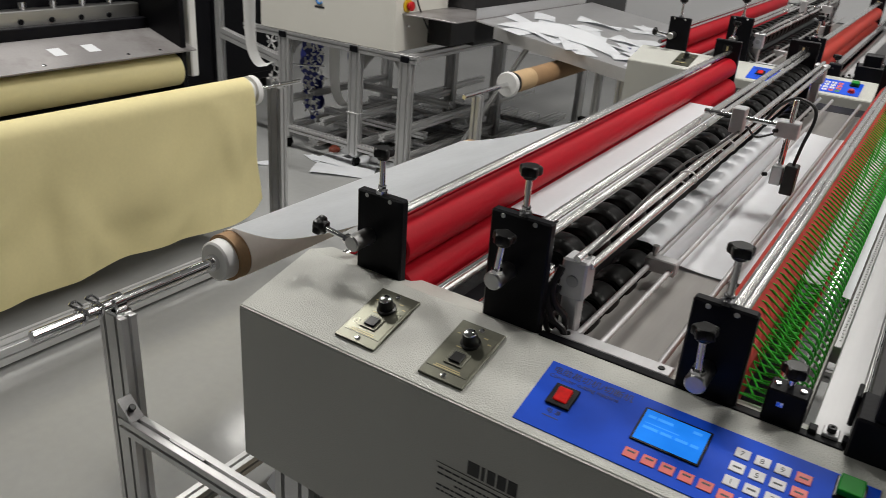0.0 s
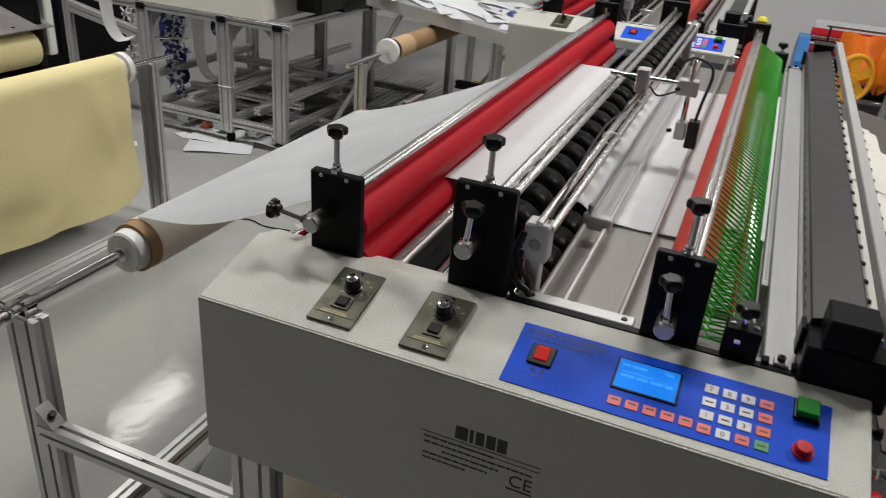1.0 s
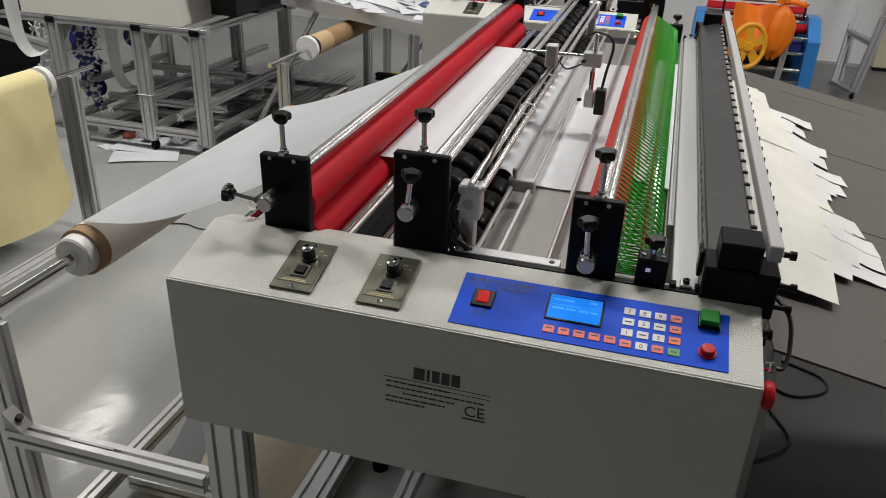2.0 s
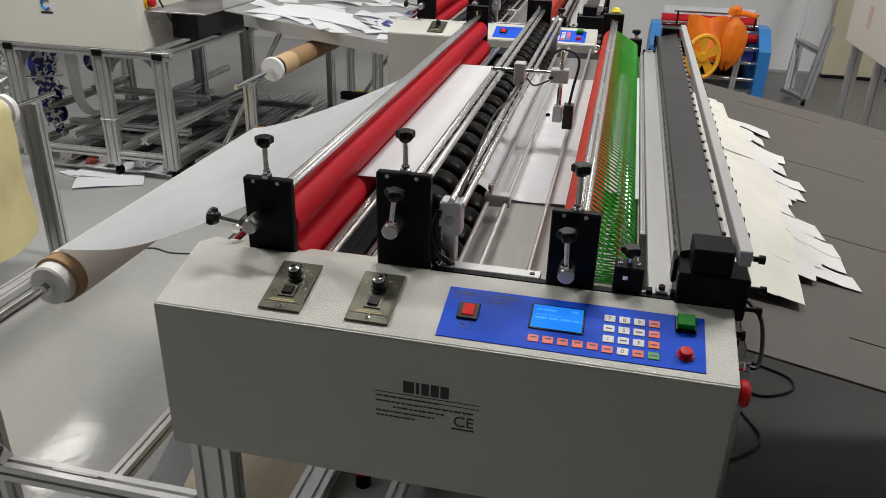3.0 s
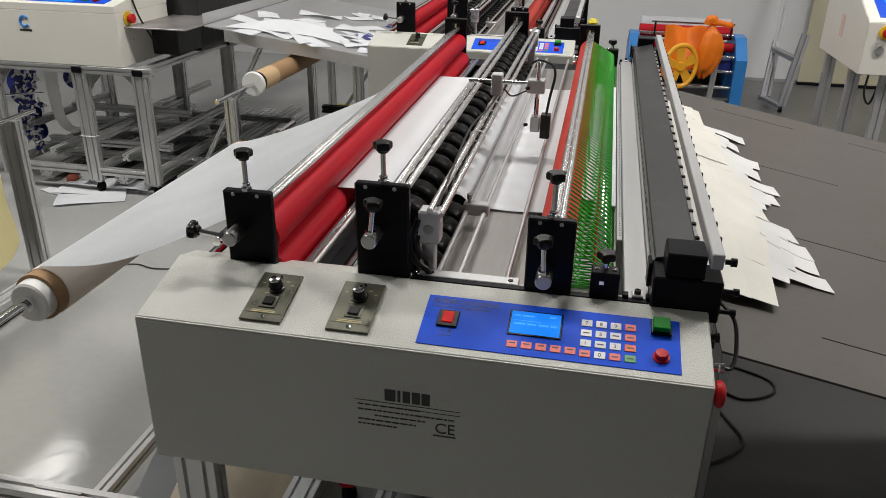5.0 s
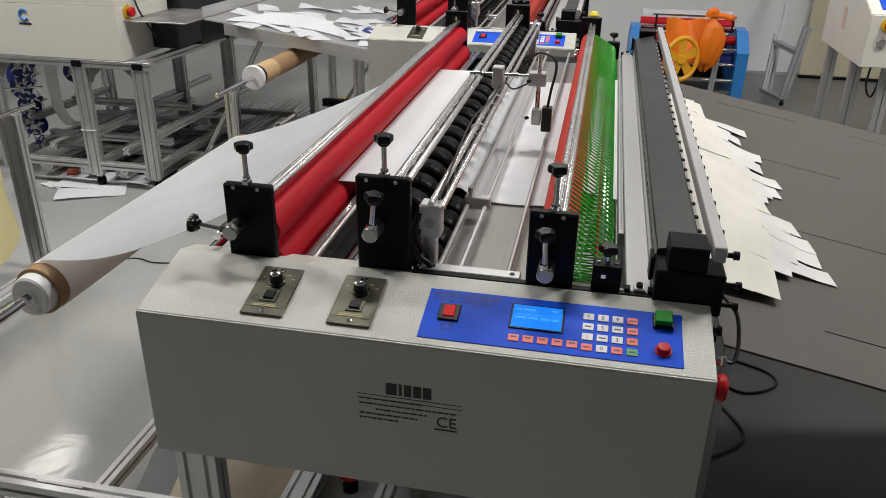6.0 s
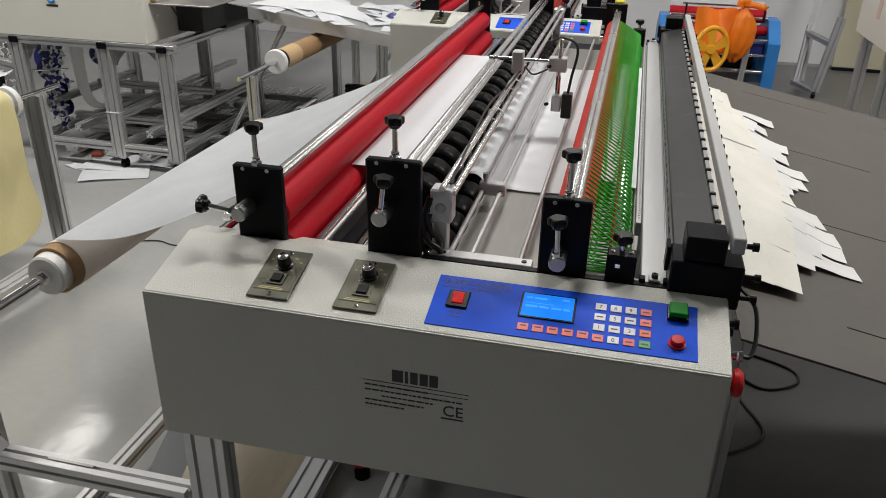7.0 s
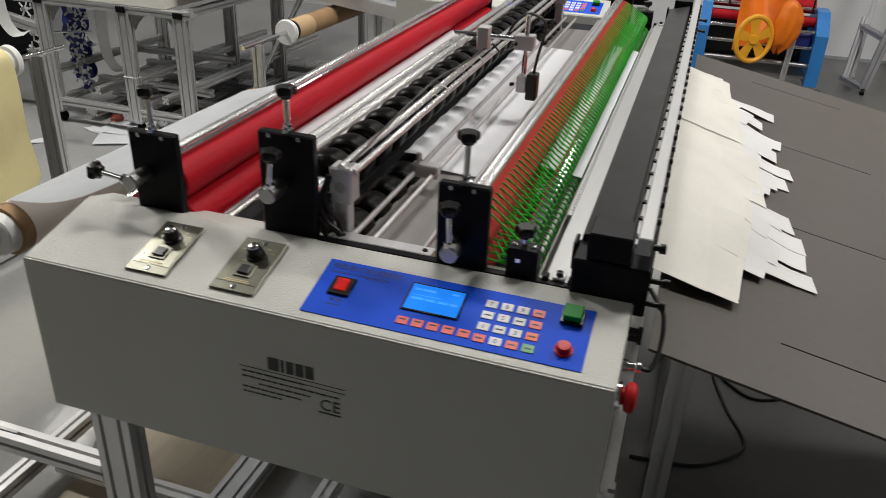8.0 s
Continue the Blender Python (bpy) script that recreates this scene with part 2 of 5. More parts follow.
def sheet(bm, fn, nu, nv, thick=0.0006):
    """Thin sheet through fn(u, v), given thickness."""
    g = [[Vector(fn(i / nu, j / nv)) for j in range(nv + 1)] for i in range(nu + 1)]
    top, bot = [], []
    for i in range(nu + 1):
        rt, rb = [], []
        for j in range(nv + 1):
            a = g[min(i + 1, nu)][j] - g[max(i - 1, 0)][j]
            b = g[i][min(j + 1, nv)] - g[i][max(j - 1, 0)]
            n = a.cross(b).normalized() * thick / 2
            rt.append(bm.verts.new(g[i][j] + n))
            rb.append(bm.verts.new(g[i][j] - n))
        top.append(rt)
        bot.append(rb)

    def quad(a, b, c, d2):
        f = bm.faces.new([a, b, c, d2])
        f.smooth = True
    for i in range(nu):
        for j in range(nv):
            quad(top[i][j], top[i + 1][j], top[i + 1][j + 1], top[i][j + 1])
            quad(bot[i][j], bot[i][j + 1], bot[i + 1][j + 1], bot[i + 1][j])
        quad(top[i][0], bot[i][0], bot[i + 1][0], top[i + 1][0])
        quad(top[i][nv], top[i + 1][nv], bot[i + 1][nv], bot[i][nv])
    for j in range(nv):
        quad(top[0][j], top[0][j + 1], bot[0][j + 1], bot[0][j])
        quad(top[nu][j], bot[nu][j], bot[nu][j + 1], top[nu][j + 1])
    return bm


def mesh_of(name, bm, material):
    me = bpy.data.meshes.new(name)
    bmesh.ops.recalc_face_normals(bm, faces=bm.faces)
    for e in bm.edges:
        if len(e.link_faces) == 2 and e.calc_face_angle(0.0) > 0.6:
            e.smooth = False
    bm.to_mesh(me)
    bm.free()
    me.materials.append(material)
    return me


def part(name, bm, material, parent, label=""):
    """Links a bmesh (or a mesh that is shared) as one mesh object under its thing or part."""
    me = bm if isinstance(bm, bpy.types.Mesh) else mesh_of(name, bm, material)
    ob = new(name, me)
    ob.parent = parent
    if label:
        tagged(ob, label)
    return ob


def thing(name, label, category, at=(0, 0, 0), rz=0.0, group="", kind=""):
    ob = new(name)
    ob.empty_display_size = 0.1
    ob.matrix_basis = pose(*at, 0, 0, rz)
    return tagged(ob, label, category, group, kind)


def solid(name, bm, material, label, category, group="", kind=""):
    return tagged(new(name, mesh_of(name, bm, material)), label, category, group, kind)


def NB():
    return bmesh.new()


def lettering(name, body, size, m, material, parent, depth=0.0003, align="LEFT"):
    cu = bpy.data.curves.new(name, "FONT")
    cu.body, cu.size, cu.extrude, cu.align_x = body, size, depth, align
    tmp = bpy.data.objects.new(name, cu)
    me = bpy.data.meshes.new_from_object(tmp)
    bpy.data.objects.remove(tmp)
    me.transform(m)
    me.materials.clear()
    me.materials.append(material)
    ob = new(name, me)
    ob.parent = parent
    return ob


# ---- the hall ----
def hall():
    X0, X1, Y0, Y1 = -7.0, 5.5, -4.0, 7.0
    bm = NB()
    box(bm, X0 - 0.2, X1 + 0.2, Y0 - 0.2, Y1 + 0.2, -0.1, 0.0)
    solid("floor", bm, FLOOR, "glossy grey epoxy workshop floor with scuffs", "floor", kind="structure")
    # added thin layer that darkens the floor where shade lies on the right
    solid("floor_shade_layer", box(NB(), 0.95, X1, Y0 + 0.01, Y1 - 0.02, 0.0005, 0.0035), FLOOR_SHADE, "dark grey layer added over the workshop floor on the right, standing for shade", "floor", kind="structure")
    for name, b, m, lab in (
            ("wall_north", (X0, X1, Y1, Y1 + 0.2, 0, CEIL), WALL, "white painted workshop wall"),
            ("wall_south", (X0, X1, Y0 - 0.2, Y0, 0, CEIL), WALL_SHADE, "workshop wall behind the machines, coloured dark for its dimness"),
            ("wall_west", (X0 - 0.2, X0, Y0 - 0.2, Y1 + 0.2, 0, CEIL), WALL_SHADE, "workshop wall coloured dark for its dimness"),
            ("wall_east", (X1, X1 + 0.2, Y0 - 0.2, Y1 + 0.2, 0, CEIL), WALL, "white painted workshop wall")):
        solid(name, box(NB(), *b), m, lab, "wall", kind="structure")
    solid("ceiling", box(NB(), X0 - 0.2, X1 + 0.2, Y0 - 0.2, Y1 + 0.2, CEIL, CEIL + 0.15), CEILING, "grey painted workshop ceiling", "ceiling", kind="structure")
    solid("baseboard", box(NB(), 0.9, X1, Y1 - 0.012, Y1, 0, 0.03, 0.002), mat("skirting", (0.3, 0.31, 0.32), 0.6), "grey skirting along the white wall", "baseboard", kind="structure")
    first = None
    for lx, ly, _, turn in LAMPS:
        if first is None:
            first = thing("ceiling_light", "long white ceiling light with a frosted diffuser", "ceiling light", (lx, ly, CEIL), group="ceiling lights")
            part("housing", box(NB(), -0.64, 0.64, -0.18, 0.18, -0.06, 0, 0.004), WHITE_PL, first)
            part("diffuser", box(NB(), -0.6, 0.6, -0.15, 0.15, -0.075, -0.0605, 0.002), DIFFUSER, first)
        else:
            # the last copy is a made-up fixture for the added fill lamp
            copy_thing(first, pose(lx, ly, CEIL, 0, 0, turn))


# ---- the cutting machine ----
CM = Matrix.Translation((0, 0, 0.948)) @ Matrix.Rotation(radians(15.05), 4, "X")
YF, YB = 0.155, 1.97        # near and far bearing plates
LEN = YB - YF
# the rollers and the bed rise slightly towards the far end
LEAN = Matrix.Translation((0, YF, 1.0)) @ Matrix.Rotation(radians(1.1), 4, "X") @ Matrix.Translation((0, -YF, -1.0))


def star_head(bm, p, r=0.0148, h=0.017, d=(0, 0, 1)):
    """Lobed clamping knob head."""
    s, u, d = frame_of(d)
    p = Vector(p)
    seg = 30
    rings = []
    for a, k in ((0.0, 0.5), (0.25, 0.62), (0.32, 0.95), (0.45, 1.0), (0.8, 1.0), (0.95, 0.9), (1.0, 0.7)):
        ring = []
        for i in range(seg):
            t = 2 * math.pi * i / seg
            lobe = 1.06 - (0.30 * (0.5 - 0.5 * math.cos(5 * t)) if k > 0.8 else 0)
            ring.append(bm.verts.new(p + d * (a * h) + (s * math.cos(t) + u * math.sin(t)) * r * k * lobe))
        rings.append(ring)
    for A, B in zip(rings, rings[1:]):
        for i in range(seg):
            f = bm.faces.new([A[i], A[(i + 1) % seg], B[(i + 1) % seg], B[i]])
            f.smooth = True
    bm.faces.new(rings[0][::-1])
    bm.faces.new(rings[-1])
    return bm


def bearing_plate(mach, x0, x1, z1, knob, stub, lever, y=YF, out=-1):
    """Black upright plate with a top screw knob and a clamping stub; out: the side of the stub."""
    t = 0.016
    ya, yb = (y, y + t) if out < 0 else (y - t, y)
    bm = NB()
    box(bm, x0, x1, ya, yb, 0.968, z1, 0.0025)
    p = part("bearing_plate", bm, BLACK, mach, "black steel bearing plate")
    ym = (ya + yb) / 2
    if out > 0:
        xm = (x0 + x1) / 2
        part("slot", box(NB(), xm - 0.014, xm + 0.014, ya - 0.001, ya + 0.003, z1 - 0.036, z1 - 0.016), PLASTIC, p)
        part("slot_insert", box(NB(), xm - 0.003, xm + 0.003, ya - 0.0018, ya - 0.0008, z1 - 0.033, z1 - 0.019), INK_GOLD, p)
        return p
    kx, kz = knob
    bm = NB()
    cyl(bm, (kx, ym, z1 - 0.002), (kx, ym, kz), 0.0042, 12)
    lathe(bm, (kx, ym, z1), (0, 0, 1), [(0, 0), (0, 0.009), (0.005, 0.009), (0.006, 0.005), (0.009, 0.0065), (0.012, 0.0065), (0.012, 0)], 6)
    part("stem", bm, CHROME, p)
    part("knob", star_head(NB(), (kx, ym, kz - 0.004)), PLASTIC, p)
    for sx in (x0 + 0.018, x1 - 0.022):
        part("screw", cyl(NB(), (sx, ya - 0.0008, z1 - 0.006), (sx, ya + 0.002, z1 - 0.006), 0.0034, 10), STEEL, p)
    if stub:
        sx, sz = stub
        ye = ya - 0.042 if out < 0 else yb + 0.042
        bm = cyl(NB(), (sx, ym, sz), (sx, ye, sz), 0.0125, 20, 0.002)
        part("stub", bm, STEEL, p)
        lx, lz = lever
        yk = ye + 0.008 if out < 0 else ye - 0.008
        a, b = Vector((sx, yk, sz)), Vector((lx, yk, lz))
        d = (b - a).normalized()
        bm = NB()
        cyl(bm, a + d * 0.010, b, 0.0042, 12)
        lathe(bm, a + d * 0.011, d, [(0, 0), (0, 0.008), (0.005, 0.008), (0.005, 0)], 6)
        part("lever", bm, CHROME, p)
        part("knob", star_head(NB(), b - d * 0.002, d=d), PLASTIC, p)
    return p


def roller(mach, name, x, z, r, material, y0=YF + 0.018, y1=YB - 0.018, label="", seg=28):
    bm = NB()
    n = y1 - y0
    lathe(bm, (x, y0, z), (0, 1, 0), [(0, 0), (0, r * 0.9), (0.003, r), (n - 0.003, r), (n, r * 0.9), (n, 0)], seg)
    return part(name, bm, material, mach, label)


def console(mach):
    bm = NB()
    prism_x(bm, [(0.0, 0.685), (0.20, 0.685), (0.20, 0.972), (0.150, 0.985), (0.1449, 0.987), (0.0025, 0.9487), (0.0, 0.9455)], 0.0, 0.851)
    bmesh.ops.bevel(bm, geom=[e for e in bm.edges], offset=0.0018, segments=2, affect="EDGES", clamp_overlap=True)
    part("console_housing", bm, ENAMEL, mach, "light grey enamelled sheet-metal console housing")
    # rear housing at the far side frame
    bm = NB()
    box(bm, 0.0, 0.851, 1.975, 2.085, 0.70, 0.975, 0.003)
    part("end_housing", bm, BLACK, mach)
    # control panel
    pan = part("control_panel", box(NB(), 0.4365, 0.808, 0.0165, 0.1205, 0.0, 0.0012, 0.0003, m=CM), BLUE, mach, "blue membrane control panel with keypad")
    part("rocker_frame", box(NB(), 0.4585, 0.4895, 0.0545, 0.0885, 0.0012, 0.0045, 0.001, m=CM), BLACK, pan)
    bm = NB()
    rk = CM @ Matrix.Translation((0.474, 0.0715, 0.006)) @ Matrix.Rotation(radians(8), 4, "X")
    box(bm, -0.0085, 0.0085, -0.0102, 0.0102, -0.004, 0.0016, 0.0012, 2, m=rk)
    part("rocker", bm, ROCKER, pan, "lit red rocker switch")
    part("display_frame", box(NB(), 0.5635, 0.6420, 0.0545, 0.1065, 0.0012, 0.0028, 0.0008, m=CM), BLACK, pan)
    part("display", box(NB(), 0.5665, 0.6390, 0.0575, 0.1035, 0.0028, 0.0031, m=CM), LCD, pan, "lit blue liquid crystal display")
    for x0, x1, s in ((0.571, 0.580, 0.0925), (0.582, 0.600, 0.0925), (0.622, 0.632, 0.0945), (0.571, 0.588, 0.0755), (0.591, 0.604, 0.0755), (0.608, 0.622, 0.0755), (0.625, 0.634, 0.0755), (0.571, 0.610, 0.0835)):
        part("text_bar", box(NB(), x0, x1, s, s + (0.004 if s != 0.0835 else 0.0012), 0.0031, 0.0033, m=CM), LCD_TXT, pan)
    # keys
    me = {}
    for nm, mt in (("w", KEY_W), ("r", KEY_R), ("o", KEY_O), ("g", KEY_G)):
        me[nm] = mesh_of("key", box(NB(), -0.0078, 0.0078, -0.0068, 0.0068, 0, 0.0011, 0.0005), mt)
    bars = mesh_of("legend", box(NB(), -0.0045, 0.0045, -0.0011, 0.0011, 0.0011, 0.0013), INK)
    txt = [["7", "8", "9"], [None, "5", None], ["1", None, "3"], [None, "0", None]]
    for j in range(4):
        for i in range(4):
            x, s = 0.6765 + i * 0.0208, 0.0955 - j * 0.0204
            kind = "r" if i == 3 and j < 2 else "o" if (i, j) == (3, 2) else "g" if (i, j) == (3, 3) else "r" if j == 3 and i in (0, 2) else "w"
            k = part("key", me[kind], None, pan)
            k.matrix_basis = CM @ Matrix.Translation((x, s, 0.0012))
            t = txt[j][i] if i < 3 else None
            if t:
                lettering("digit", t, 0.0095, CM @ Matrix.Translation((x - 0.0028, s - 0.0034, 0.0024)), INK, pan, 0.0001)
            else:
                l = part("legend", bars, None, pan)
                l.matrix_basis = CM @ Matrix.Translation((x, s, 0.0012))
    for i in range(5):
        x, s = 0.5735 + i * 0.0206, 0.0363
        k = part("key", me["r"], None, pan)
        k.matrix_basis = CM @ Matrix.Translation((x, s, 0.0012))
        l = part("legend", bars, None, pan)
        l.matrix_basis = CM @ Matrix.Translation((x, s + 0.002, 0.0012))
    # push buttons
    bm = box(NB(), 0.767, 0.796, 0.0865, 0.1155, 0.0012, 0.006, 0.001, m=CM)
    part("button_base", bm, PLASTIC, pan)
    part("start_button", box(NB(), 0.7695, 0.7935, 0.0895, 0.1130, 0.006, 0.0145, 0.0015, 2, m=CM), mat("green_button", (0.004, 0.19, 0.014), 0.45, emit=0.04, spec=0.15), pan, "square green push button")
    bm = NB()
    lathe(bm, CM @ Vector((0.781, 0.044, 0.001)), CM.to_3x3() @ Vector((0, 0, 1)), [(0, 0), (0, 0.0118), (0.002, 0.0118), (0.003, 0.0095), (0.0085, 0.0095), (0.0105, 0.008), (0.0112, 0)], 24)
    part("stop_button", bm, RED_PL, pan, "round red push button")
    lettering("title", "电脑裁切机/切断机", 0.0125, CM @ Matrix.Translation((0.4435, 0.1045, 0.0015)), INK_BLUE, pan, 0.0001)
    lettering("title", "Computer cutting machine", 0.0082, CM @ Matrix.Translation((0.4435, 0.0955, 0.0015)), INK_BLUE, pan, 0.0001)
    lettering("caption", "电 源", 0.008, CM @ Matrix.Translation((0.4655, 0.044, 0.0015)), INK_BLUE, pan, 0.0001)
    part("text_bar", box(NB(), 0.464, 0.484, 0.0375, 0.039, 0.0012, 0.0014, m=CM), INK_BLUE, pan)
    # speed control plates
    for x0 in (0.1625, 0.2985):
        sp = part("speed_control_plate", box(NB(), x0, x0 + 0.066, 0.0205, 0.1275, 0.0, 0.004, 0.0008, m=CM), OLIVE, mach, "etched grey metal speed-control plate")
        part("rim", box(NB(), x0 + 0.004, x0 + 0.062, 0.036, 0.112, 0.004, 0.0046, m=CM), mat("etched_face", (0.18, 0.18, 0.14), 0.3, 0.75, var=0.1, scale=30), sp)
        c = x0 + 0.034
        n = CM.to_3x3() @ Vector((0, 0, 1))
        bm = NB()
        lathe(bm, CM @ Vector((c, 0.092, 0.0046)), n, [(0, 0), (0, 0.0135), (0.003, 0.0135), (0.004, 0.011), (0.016, 0.0098), (0.0185, 0.008), (0.0185, 0)], 24)
        part("dial_knob", bm, PLASTIC, sp, "black dial knob with a chrome cap")
        part("dial_cap", lathe(NB(), CM @ Vector((c, 0.092, 0.0231)), n, [(-0.004, 0.0088), (-0.001, 0.0086), (0.0012, 0.0076), (0.0022, 0.005), (0.0025, 0)], 20), CHROME, sp)
        part("switch_frame", box(NB(), c - 0.013, c + 0.013, 0.0475, 0.0735, 0.0046, 0.0065, 0.0008, m=CM), OLIVE, sp)
        part("switch", box(NB(), c - 0.0085, c + 0.0085, 0.052, 0.069, 0.0065, 0.0095, 0.001, m=CM @ Matrix.Translation((0, 0, 0))), PLASTIC, sp)
        for s in (0.0285, 0.1195):
            part("screw", lathe(NB(), CM @ Vector((c, s, 0.004)), n, [(0, 0), (0, 0.004), (0.0015, 0.0035), (0.002, 0)], 12), CHROME, sp)
        for s, a, b in ((0.0405, 0.014, 0.05), (0.0375, 0.012, 0.052), (0.108, 0.016, 0.022), (0.108, 0.044, 0.05), (0.101, 0.008, 0.012), (0.1, 0.054, 0.059), (0.079, 0.02, 0.028)):
            part("text_bar", box(NB(), x0 + a, x0 + b, s, s + 0.0018, 0.0046, 0.0048, m=CM), INK_GOLD, sp)
    # maker's sign on the front: brand as plain blocks, small print as bars
    def bar(x0, x1, z0, z1, mt=INK):
        part("print_bar", box(NB(), x0, x1, -0.0006, 0.001, z0, z1), mt, mach)
    for x0, x1 in ((0.394, 0.4105), (0.4135, 0.418), (0.4215, 0.4325), (0.4355, 0.4475), (0.450, 0.4625)):
        bar(x0, x1, 0.8575, 0.8775)
    bar(0.349, 0.508, 0.8530, 0.8537)
    bar(0.395, 0.508, 0.8460, 0.8466)
    random.seed(5)
    for z, x0, x1 in ((0.8445, 0.352, 0.448), (0.8355, 0.352, 0.500), (0.8265, 0.378, 0.456), (0.8175, 0.352, 0.442), (0.8095, 0.352, 0.412)):
        x = x0
        while x < x1:
            w = random.uniform(0.004, 0.012)
            bar(x, min(x + w, x1), z + 0.0004, z + 0.0026)
            x += w + 0.0016
    lettering("ce_mark", "CE", 0.026, Matrix.Translation((0.470, -0.0002, 0.8115)) @ Matrix.Rotation(radians(90), 4, "X"), INK, mach, 0.0003)
    bar(0.468, 0.502, 0.8055, 0.8077)
    # emergency stop on the right cheek
    es = part("emergency_stop", lathe(NB(), (0.851, 0.055, 0.905), (1, 0, 0), [(0, 0), (0, 0.014), (0.006, 0.014), (0.007, 0.011), (0.010, 0.011), (0.012, 0.018), (0.018, 0.020), (0.023, 0.017), (0.0255, 0.010), (0.0255, 0)], 28), RED_PL, mach, "red mushroom emergency stop")
    part("collar", lathe(NB(), (0.851, 0.055, 0.905), (1, 0, 0), [(0, 0.0145), (0, 0.018), (0.005, 0.018), (0.006, 0.0145)], 24), CHROME, es)
    part("cable_gland", lathe(NB(), (0.851, 0.088, 0.928), (1, 0, 0), [(0, 0), (0, 0.0085), (0.007, 0.0085), (0.008, 0.006), (0.016, 0.006), (0.018, 0.0075), (0.024, 0.0075), (0.025, 0)], 18), CHROME, mach)
    for y, z in ((0.128, 0.955), (0.16, 0.925)):
        part("bolt", lathe(NB(), (0.851, y, z), (1, 0, 0), [(0, 0), (0, 0.005), (0.012, 0.005), (0.012, 0.008), (0.018, 0.008), (0.018, 0)], 12), PLASTIC, mach)
    part("cable", tube(NB(), spline([(0.874, 0.088, 0.928), (0.886, 0.092, 0.928), (0.893, 0.115, 0.945), (0.890, 0.15, 0.975), (0.868, 0.185, 0.99)]), 0.0032), CABLE, mach)


def disc_mesh():
    return mesh_of("rubber_disc", lathe(NB(), (0, -0.011, 0), (0, 1, 0), [(-0.006, 0.012), (-0.006, 0.020), (-0.013, 0.026), (-0.015, 0.033), (-0.010, 0.0375), (0.0, 0.0392), (0.022, 0.0392), (0.032, 0.0375), (0.037, 0.033), (0.035, 0.026), (0.028, 0.020), (0.028, 0.012)], 28), RUBBER)


def cord_mesh(slant, low):
    """One round belt: over the red roller and the chrome shaft, or round the two lower shafts."""
    P = []

    def arc(cx, cz, r, a0, a1, n):
        for i in range(n + 1):
            a = radians(a0 + (a1 - a0) * i / n)
            P.append((cx + r * math.cos(a), slant if cx < 0.65 else 0.0, cz + r * math.sin(a)))
    if low:
        arc(0.6145, 0.957, 0.0305, 200, 70, 6)
        arc(0.697, 0.962, 0.0165, 80, -100, 6)
    else:
        P.append((0.622, slant, 1.028))
        arc(0.6165, 1.021, 0.0325, 68, 62, 1)
        arc(0.690, 1.004, 0.0146, 75, -40, 6)
        P.append((0.66, slant * 0.5, 0.982))
    return mesh_of("drive_cord", tube(NB(), P, 0.0016, 7, True), GREEN)


